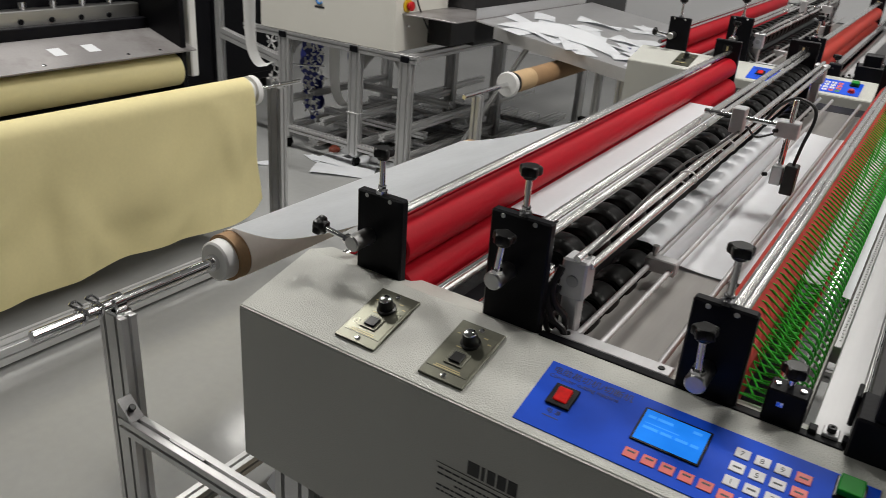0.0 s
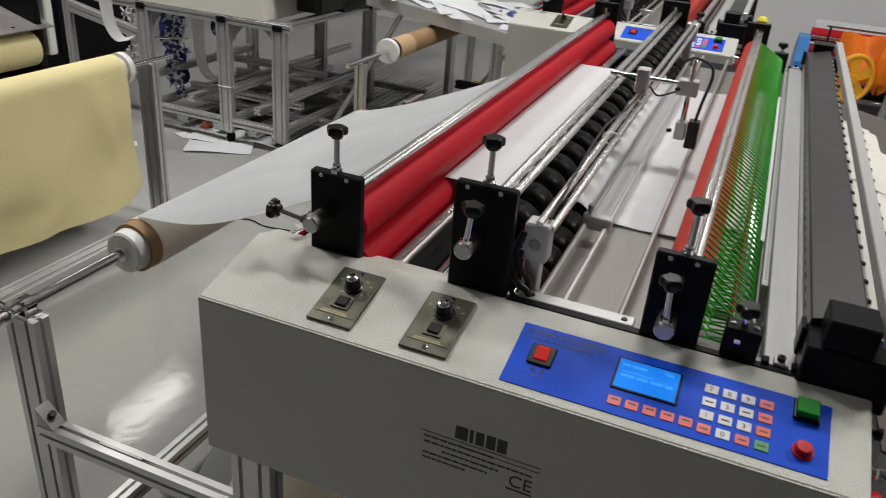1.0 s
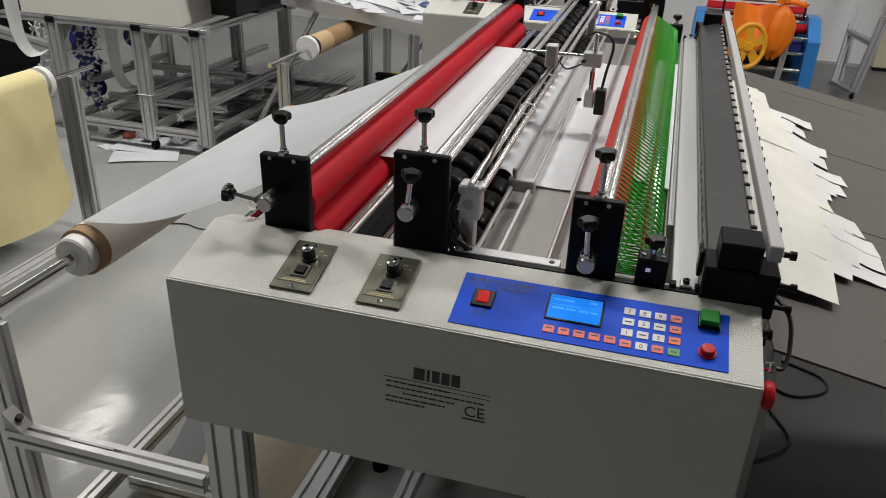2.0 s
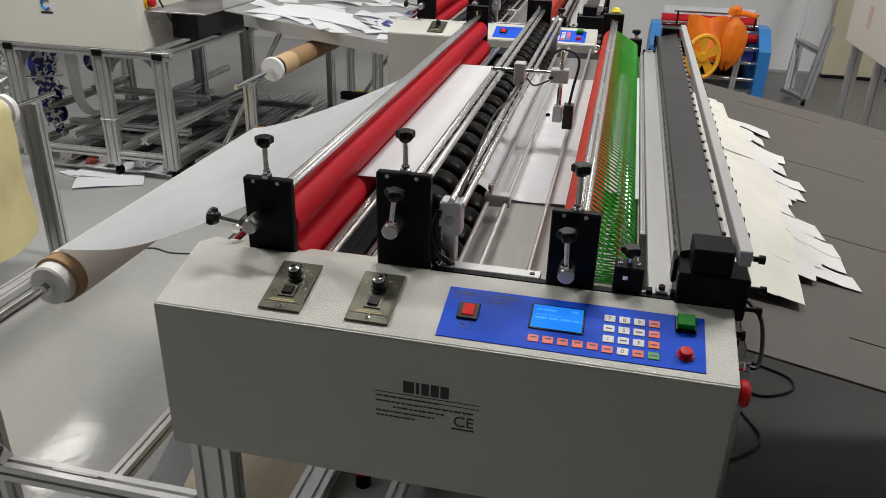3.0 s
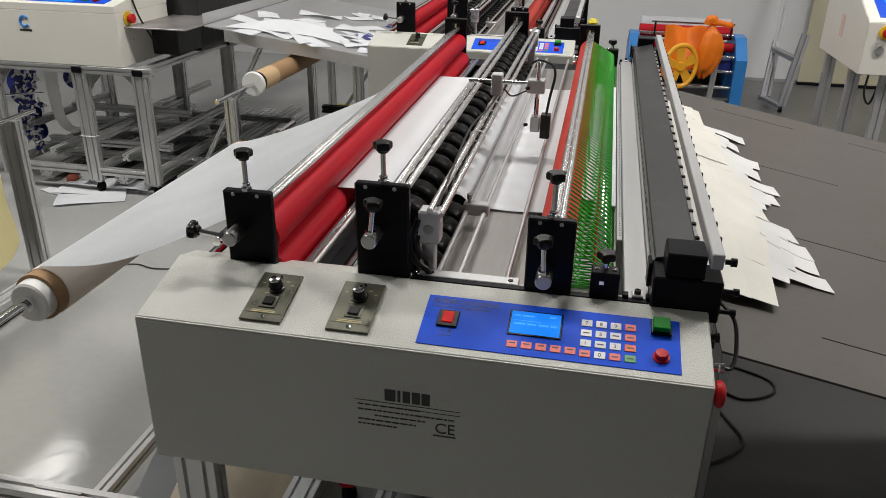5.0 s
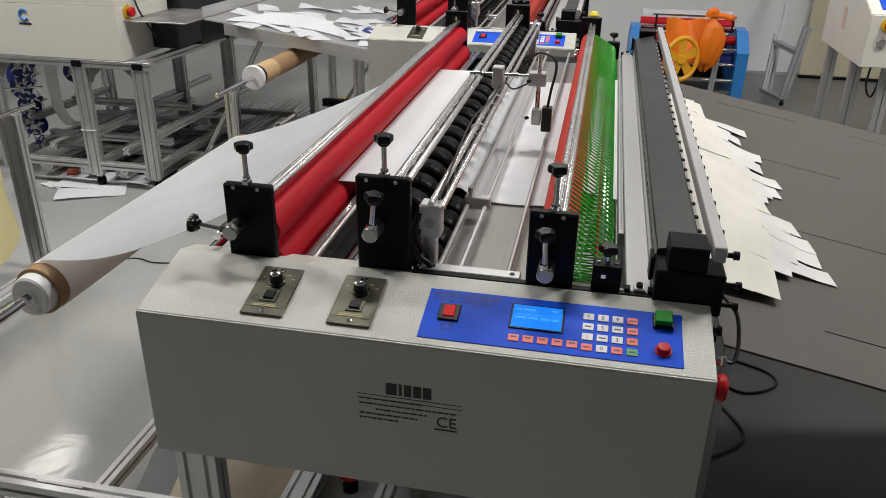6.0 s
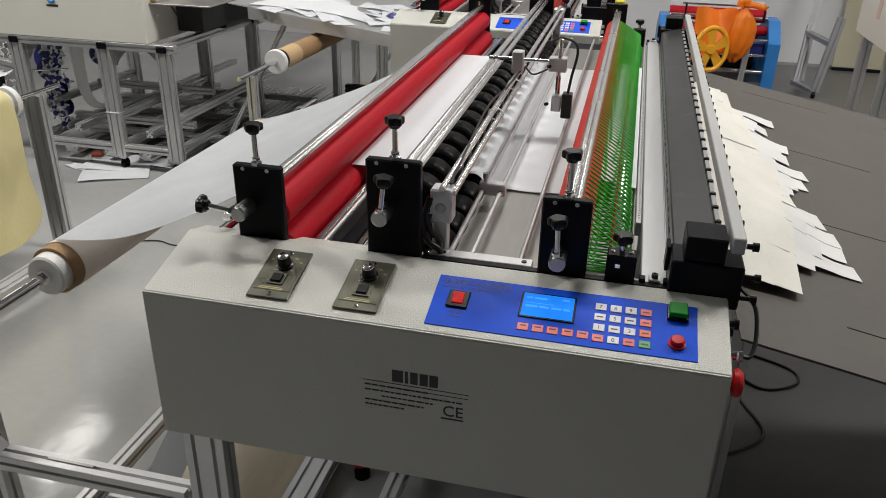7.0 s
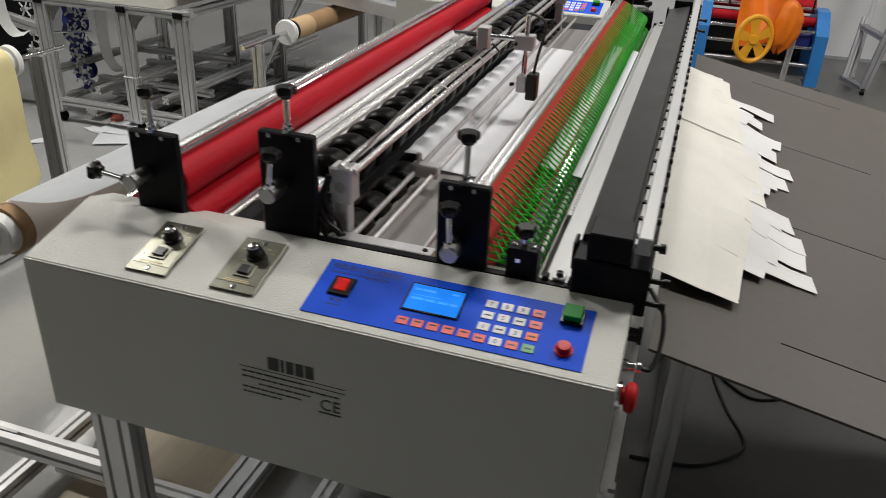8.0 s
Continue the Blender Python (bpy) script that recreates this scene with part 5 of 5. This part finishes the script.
def reels():
    """Blue reels with bright brackets and hanging white tape inside the frame."""
    for x, y, z, r in ((-2.66, 3.05, 0.58, 0.065), (-2.64, 3.0, 0.46, 0.06), (-2.63, 3.02, 0.345, 0.062), (-2.61, 3.02, 0.235, 0.06), (-2.80, 3.2, 0.47, 0.08), (-2.50, 3.3, 0.50, 0.06)):
        t = thing("tape_reel", "dark blue plastic tape reel with bright brackets", "reel", (x, y, z), group="reels inside the frame")
        part("rim", lathe(NB(), (0, -0.025, 0), (0, 1, 0), [(0, 0.03), (0, r), (0.006, r), (0.008, r * 0.6), (0.042, r * 0.6), (0.044, r), (0.05, r), (0.05, 0.03)], 24), NAVY, t)
        part("hub", lathe(NB(), (0, -0.03, 0), (0, 1, 0), [(0, 0), (0, 0.022), (0.06, 0.022), (0.06, 0)], 16), STEEL, t)
        for a in (0.4, 2.5, 4.6):
            part("bracket", box(NB(), 0.02, r * 0.9, -0.034, -0.027, -0.006, 0.006, 0.001, m=Matrix.Rotation(a, 4, "Y")), ALU_PLATE, t)
    random.seed(9)
    for i in range(36):
        x, y, z = (-2.80 if i % 2 else -2.52) + random.uniform(-0.06, 0.06), random.uniform(2.88, 2.96), 0.18 + 0.0135 * i + random.uniform(-0.02, 0.02)
        t = thing("cast_bracket", "small bright metal bracket inside the machine frame", "bracket", (x, y, z), group="brackets inside the frame")
        bm = NB()
        box(bm, -0.03, 0.03, -0.004, 0.004, -0.008, 0.008, 0.002, m=Matrix.Rotation(random.uniform(-1, 1), 4, "Y"))
        part("arm", bm, WHITE_PL, t)
        for turn in (0.9, 2.2):
            part("arm", box(NB(), -0.046, 0.046, -0.0035, 0.0035, -0.0045, 0.0045, 0.0015, m=Matrix.Rotation(turn + 0.3 * i, 4, "Y")), WHITE_PL, t)
        part("boss", lathe(NB(), (0, -0.012, 0), (0, 1, 0), [(0, 0), (0, 0.014), (0.01, 0.016), (0.02, 0.016), (0.02, 0)], 12), CHROME if i % 2 else NAVY, t)
    for x, y, z in ((-2.43, 2.95, 0.70), (-2.46, 2.30, 1.02)):
        bm = NB()
        pts = spline([(0, 0, 0), (0.0, 0, -0.22), (0.02, 0, -0.36), (0.08, 0, -0.43), (0.16, 0, -0.42)], 8)
        n = len(pts) - 1
        sheet(bm, lambda u, v, pts=pts, n=n, x=x, y=y, z=z: (x + pts[round(u * n)].x + 0.075 * v * (1 - u * 0.5), y + 0.02 * v, z + pts[round(u * n)].z + 0.03 * v * u), n, 2, 0.0008)
        solid("paper_tape", bm, WHITE_PL, "white paper tape hanging in a loop", "paper tape", group="hanging tapes")


def floor_litter():
    random.seed(4)
    for x, y, a, ln, w in ((-2.12, 2.78, 0.2, 0.34, 0.26), (-2.02, 2.62, 0.5, 0.36, 0.2), (-2.28, 2.66, -0.3, 0.16, 0.06), (-2.45, 2.35, 0.9, 0.14, 0.05), (-1.88, 2.86, 0.1, 0.18, 0.16)):
        bm = NB()
        ph = random.uniform(0, 6)

        def fn(u, v, x=x, y=y, a=a, ln=ln, w=w, ph=ph):
            p, q = ln * (u - 0.5), w * (v - 0.5)
            return (x + p * math.cos(a) - q * math.sin(a), y + p * math.sin(a) + q * math.cos(a), 0.004 + 0.010 * (0.5 + 0.5 * math.sin(ph + 4 * u + 3 * v)))
        solid("paper_scrap", sheet(bm, fn, 8, 6, 0.0006), PAPER, "white paper sheet lying on the workshop floor", "paper scrap", group="paper on the floor")
    bm = NB()
    sheet(bm, lambda u, v: (-0.40 + 0.07 * v + 0.03 * u * u, 0.42 + 0.16 * u, 0.11 + 0.13 * u - 0.05 * v), 8, 3, 0.0008)
    solid("paper_scrap", bm, PAPER, "white paper strip curling beside the rail", "paper scrap", group="paper on the floor")
    solid("cardboard_sheet", box(NB(), -0.45, -0.062, 0.30, 1.6, 0.001, 0.009, 0.002), WOOD, "brown cardboard sheet under the machine", "cardboard")
    for pts in ([(-1.41, 1.88, 0.005), (-1.31, 1.912, 0.005), (-1.22, 1.89, 0.005), (-1.10, 1.91, 0.005)],):
        solid("wire", tube(NB(), spline(pts), 0.003), CABLE, "thin black wire lying on the floor", "wire")
    v = thing("drain_valve", "small red valve handle under the machine", "valve", (0.085, 0.70, 0.0))
    part("body", lathe(NB(), (0, 0, 0), (0, 0, 1), [(0, 0), (0, 0.022), (0.02, 0.022), (0.022, 0.012), (0.05, 0.012), (0.05, 0)], 16), BLACK, v)
    part("handle", lathe(NB(), (0, 0, 0.05), (0, 0, 1), [(0, 0), (0, 0.028), (0.006, 0.032), (0.014, 0.03), (0.018, 0.015), (0.018, 0)], 20), RED_PL, v)
    b = thing("bottle_cap", "red plastic drum foot beside the frame", "foot", (-2.30, 2.86, 0.0))
    part("body", lathe(NB(), (0, 0, 0), (0, 0, 1), [(0, 0), (0, 0.035), (0.02, 0.035), (0.035, 0.02), (0.035, 0)], 18), mat("dull_red", (0.3, 0.06, 0.03), 0.5), b)


# ---- right background ----
def winder():
    m = thing("winding_machine", "blue winding machine with red rollers and amber wheel", "machine", (0, 0, 0))
    for x0, x1 in ((0.87, 0.945), (1.67, 1.755)):
        bm = NB()
        prism_x(bm, [(5.35, 0.10), (6.1, 0.10), (6.1, 0.45), (5.75, 0.60), (5.55, 0.60), (5.35, 0.46)], x0, x1)
        part("side_frame", bm, BLUE_PAINT, m, "blue painted side frame")
    for y, z, r, mt in ((5.55, 0.52, 0.035, RED), (5.75, 0.60, 0.05, RED), (5.62, 0.60, 0.012, CHROME), (5.42, 0.47, 0.012, CHROME), (5.42, 0.36, 0.012, CHROME), (5.4, 0.24, 0.015, STEEL)):
        part("roller", cyl(NB(), (0.946, y, z), (1.669, y, z), r, 20), mt, m)
    part("film_roll", cyl(NB(), (0.96, 5.86, 0.63), (1.66, 5.86, 0.63), 0.07, 24), WEB, m)
    part("back_plate", box(NB(), 0.946, 1.669, 5.95, 5.97, 0.12, 0.5), PLASTIC, m)
    part("tray", box(NB(), 0.946, 1.669, 5.4, 5.9, 0.14, 0.16), STEEL, m)
    for x in (1.06, 1.64):
        part("guard_post", cyl(NB(), (x, 5.6, 0.58), (x, 5.6, 0.695), 0.008, 10), PLASTIC, m)
    part("guard_rod", cyl(NB(), (1.03, 5.6, 0.69), (1.66, 5.6, 0.69), 0.007, 10), CHROME, m)
    part("strut", extrusion(NB(), (1.51, 5.37, 0.0), (1.53, 5.37, 0.42)), ALU, m)
    part("motor", box(NB(), 1.56, 1.66, 5.45, 5.6, 0.34, 0.45, 0.01), NAVY, m)
    part("foot_rail", extrusion(NB(), (0.9, 5.4, 0.05), (1.8, 5.4, 0.05)), BEAM, m)
    part("foot", cyl(NB(), (1.70, 5.42, 0.0), (1.70, 5.42, 0.06), 0.05, 16), mat("yellow_pad", (0.5, 0.45, 0.03), 0.5), m)
    w = part("hand_wheel", tube(NB(), [(1.255 + 0.128 * math.cos(a * 0.2618) * 0.92, 5.20 + 0.05 * math.cos(a * 0.2618), 0.425 + 0.155 * math.sin(a * 0.2618)) for a in range(24)], 0.018, 8, True), AMBER, m, "amber spoked hand wheel")
    for k in range(5):
        a = 0.4 + k * 2 * math.pi / 5
        p = Vector((1.255 + 0.118 * math.cos(a), 5.20 + 0.05 * math.cos(a), 0.425 + 0.155 * math.sin(a)))
        hub = Vector((1.255, 5.20, 0.425))
        way = (p - hub)
        side = way.cross(Vector((-0.36, 0.93, 0))).normalized()
        bm = NB()
        ring = [hub + side * 0.020, hub - side * 0.020, p - side * 0.040, p + side * 0.040]
        back = [bm.verts.new(q + Vector((0, 0.010, 0))) for q in ring]
        front = [bm.verts.new(q - Vector((0, 0.010, 0))) for q in ring]
        bm.faces.new(front)
        bm.faces.new(back[::-1])
        for e in range(4):
            bm.faces.new([front[e], back[e], back[(e + 1) % 4], front[(e + 1) % 4]])
        part("spoke", bm, AMBER, w)
    part("wheel_hub", cyl(NB(), (1.255, 5.17, 0.425), (1.255, 5.26, 0.425), 0.032, 16), AMBER, w)


def bag():
    """Knotted orange plastic bag hanging over the machine's rods."""
    t = thing("plastic_bag", "knotted orange plastic bag hanging on the winding machine", "bag", (1.43, 5.31, 0.285))

    def belly(u, v):
        a = 2 * math.pi * u
        prof = ((0.0, 0.03), (0.06, 0.12), (0.16, 0.15), (0.28, 0.145), (0.37, 0.105), (0.42, 0.05), (0.445, 0.032))
        f = v * (len(prof) - 1)
        i = min(int(f), len(prof) - 2)
        h, r = (prof[i][k] + (prof[i + 1][k] - prof[i][k]) * (f - i) for k in (0, 1))
        pleat = 1 + 0.07 * math.sin(7 * a + 2 * v + math.sin(3 * a)) * v * v + 0.10 * math.sin(3 * a + 4 * v) + 0.04 * math.sin(11 * a - 9 * v + 2 * math.sin(2 * a))
        return (r * pleat * math.cos(a) * 0.62 + 0.03 * math.sin(5 * h), r * 0.45 * pleat * math.sin(a), 0.05 + 0.86 * h + 0.02 * math.sin(3 * a) * (1 - v))
    part("belly", sheet(NB(), belly, 48, 26, 0.002), ORANGE, t)
    bm = NB()
    tube(bm, spline([(-0.01, 0, 0.435), (0.0, 0, 0.47), (0.03, 0.0, 0.475), (0.03, 0.0, 0.445)], 5), 0.030, 10)
    tube(bm, spline([(0.02, 0.0, 0.445), (0.08, 0.0, 0.452), (0.15, 0.01, 0.435), (0.17, 0.01, 0.45)], 5), 0.022, 10)
    part("knot", bm, ORANGE, t)
    bm = NB()
    sheet(bm, lambda u, v: (-0.30 + 0.30 * u, 0.03 + 0.04 * math.sin(8 * u + 3 * v) * 0.5 + 0.10 * v, 0.12 + 0.28 * v - 0.10 * (1 - v) * (1 - u) + 0.012 * math.sin(9 * u)), 16, 12, 0.002)
    part("spread_side", bm, ORANGE, t, "orange film spread over the rods")


def right_cabinet():
    m = thing("control_cabinet", "white control cabinet on slotted aluminium legs", "cabinet", (2.0, 3.55, 0))
    bm = NB()
    prism_x(bm, [(0, 0.73), (0.86, 0.73), (0.86, 1.13), (0.32, 1.13), (0.0, 1.0)], 0, 0.75)
    bmesh.ops.bevel(bm, geom=list(bm.edges), offset=0.004, segments=2, affect="EDGES")
    part("housing", bm, WARM_WHITE, m)
    tilt = Matrix.Translation((0, 0.0, 1.0)) @ Matrix.Rotation(math.atan2(0.13, 0.32), 4, "X")
    part("control_panel", box(NB(), 0.06, 0.6, 0.05, 0.30, 0.0, 0.003, m=tilt), BLUE, m, "blue control panel")
    part("display", box(NB(), 0.11, 0.26, 0.10, 0.25, 0.003, 0.005, m=tilt), LCD, m)
    part("hatch", box(NB(), 0.10, 0.3, 0.40, 0.6, 1.13, 1.136, 0.002), PLASTIC, m)
    part("sticker", box(NB(), -0.003, -0.0005, 0.43, 0.49, 0.86, 0.98), mat("pale_red_print", (0.70, 0.50, 0.43), 0.6), m)
    e = part("emergency_stop", lathe(NB(), (0.09, 0.0, 0.95), (0, -1, 0), [(0, 0), (0, 0.016), (0.02, 0.016), (0.022, 0.024), (0.036, 0.024), (0.04, 0.016), (0.041, 0)], 22), RED_PL, m, "red mushroom emergency stop")
    part("collar", cyl(NB(), (0.09, 0, 0.95), (0.09, -0.008, 0.95), 0.036, 22), mat("yellow_ring", (0.75, 0.5, 0.02), 0.4), e)
    part("dial", cyl(NB(), (0.075, 0, 0.86), (0.075, -0.012, 0.86), 0.022, 20), CASTING, m)
    for x, y in ((0.06, 0.78), (0.06, 0.26), (0.17, 0.08), (0.6, 0.08), (0.6, 0.78)):
        part("leg", extrusion(NB(), (x, y, 0.0), (x, y, 0.729), 0.06, 0.04), ALU, m)
    part("cable", tube(NB(), spline([(0.12, 0.2, 0.73), (0.11, 0.18, 0.60), (0.14, 0.15, 0.55), (0.16, 0.12, 0.70)]), 0.006), CABLE, m)


def wall_things():
    t = thing("aluminium_trolley", "slotted aluminium frame leaning against the wall", "trolley", (2.10, 5.74, 0))
    part("upright", extrusion(NB(), (-0.02, 0.30, 0.05), (0.14, 1.05, 1.35), 0.06, 0.06), DULL_ALU, t)
    part("upright", extrusion(NB(), (-0.07, 0.22, 0.06), (-0.01, 0.42, 0.50), 0.04, 0.04), DULL_ALU, t)
    part("upright", extrusion(NB(), (0.04, 0.0, 0.05), (0.13, 0.04, 0.62), 0.06, 0.05), DULL_ALU, t)
    part("crossbar", extrusion(NB(), (-0.02, 0.40, 0.44), (0.09, 0.03, 0.42), 0.05, 0.04), DULL_ALU, t)
    part("foot_bar", extrusion(NB(), (-0.08, 0.26, 0.06), (0.03, -0.02, 0.05), 0.05, 0.04), DULL_ALU, t)
    part("foot", lathe(NB(), (0.02, -0.02, 0.025), (1, 0, 0), [(0, 0), (0, 0.025), (0.025, 0.025), (0.025, 0)], 16), RUBBER, t)
    p = thing("partition_panel", "beige partition panel with a dark foot rail", "panel", (0, 0, 0))
    part("board", box(NB(), 2.50, 5.3, 6.90, 6.94, 0.03, 2.6, 0.004), BEIGE, p)
    part("foot_rail", box(NB(), 2.50, 5.3, 6.885, 6.945, 0.0, 0.03, 0.004), BLACK, p)
    g = thing("warning_tag", "yellow plastic warning tag hung on the machine", "tag", (0.585, 2.22, 1.0))
    yel = mat("warning_yellow", (0.75, 0.62, 0.02), 0.45)
    part("plate", box(NB(), -0.012, 0.012, -0.004, 0.004, 0.0, 0.09, 0.003), yel, g)
    part("cap", lathe(NB(), (0.03, 0.05, 0.098), (0, 0, 1), [(0, 0), (0, 0.018), (0.010, 0.020), (0.022, 0.012), (0.025, 0)], 18), yel, g)
    part("stem", cyl(NB(), (0.03, 0.05, 0.0), (0.03, 0.05, 0.10), 0.006, 10), STEEL, g)
    y = thing("floor_tape", "yellow marking tape stuck on the workshop floor", "tape")
    part("strip", box(NB(), -1.4, 0.2, 5.0, 5.05, 0.001, 0.003), mat("yellow_tape", (0.55, 0.45, 0.03), 0.6), y)


frame_machine()
left_chute()
second_unwinder()
yellow_unwinder()
left_machine()
dark_backdrop()
reels()
floor_litter()
winder()
bag()
right_cabinet()
wall_things()


def motions():
    """The cutter beam dwells raised, drops for each cut and rises again: 1 is lowered, 0 raised."""
    stroke = ((0.0, 1.0), (0.15, 0.92), (0.3, 0.6), (0.45, 0.25), (0.6, 0.06), (0.75, 0.0), (1.6, 0.0), (1.8, 0.06), (1.95, 0.3), (2.05, 0.6), (2.15, 0.9), (2.3, 1.0),
              (2.45, 0.9), (2.6, 0.5), (2.75, 0.15), (2.9, 0.02), (3.05, 0.0), (3.9, 0.0), (4.1, 0.1), (4.2, 0.3), (4.3, 0.65), (4.4, 0.93), (4.55, 1.0), (4.7, 0.88), (4.8, 0.65),
              (4.95, 0.25), (5.1, 0.06), (5.25, 0.0), (6.2, 0.0), (6.4, 0.16), (6.5, 0.46), (6.6, 0.8), (6.7, 0.97), (6.8, 1.0), (6.9, 0.93), (7.0, 0.7), (7.1, 0.45), (7.2, 0.22),
              (7.3, 0.08), (7.45, 0.0), (8.0, 0.0))
    beam = next(o for o in main_machine.children if o.name.startswith("cutter_beam"))
    walk(beam, [(t, LEAN @ pose(-0.003 * (1 - a), 0, 0.026 * (1 - a))) for t, a in stroke])


motions()
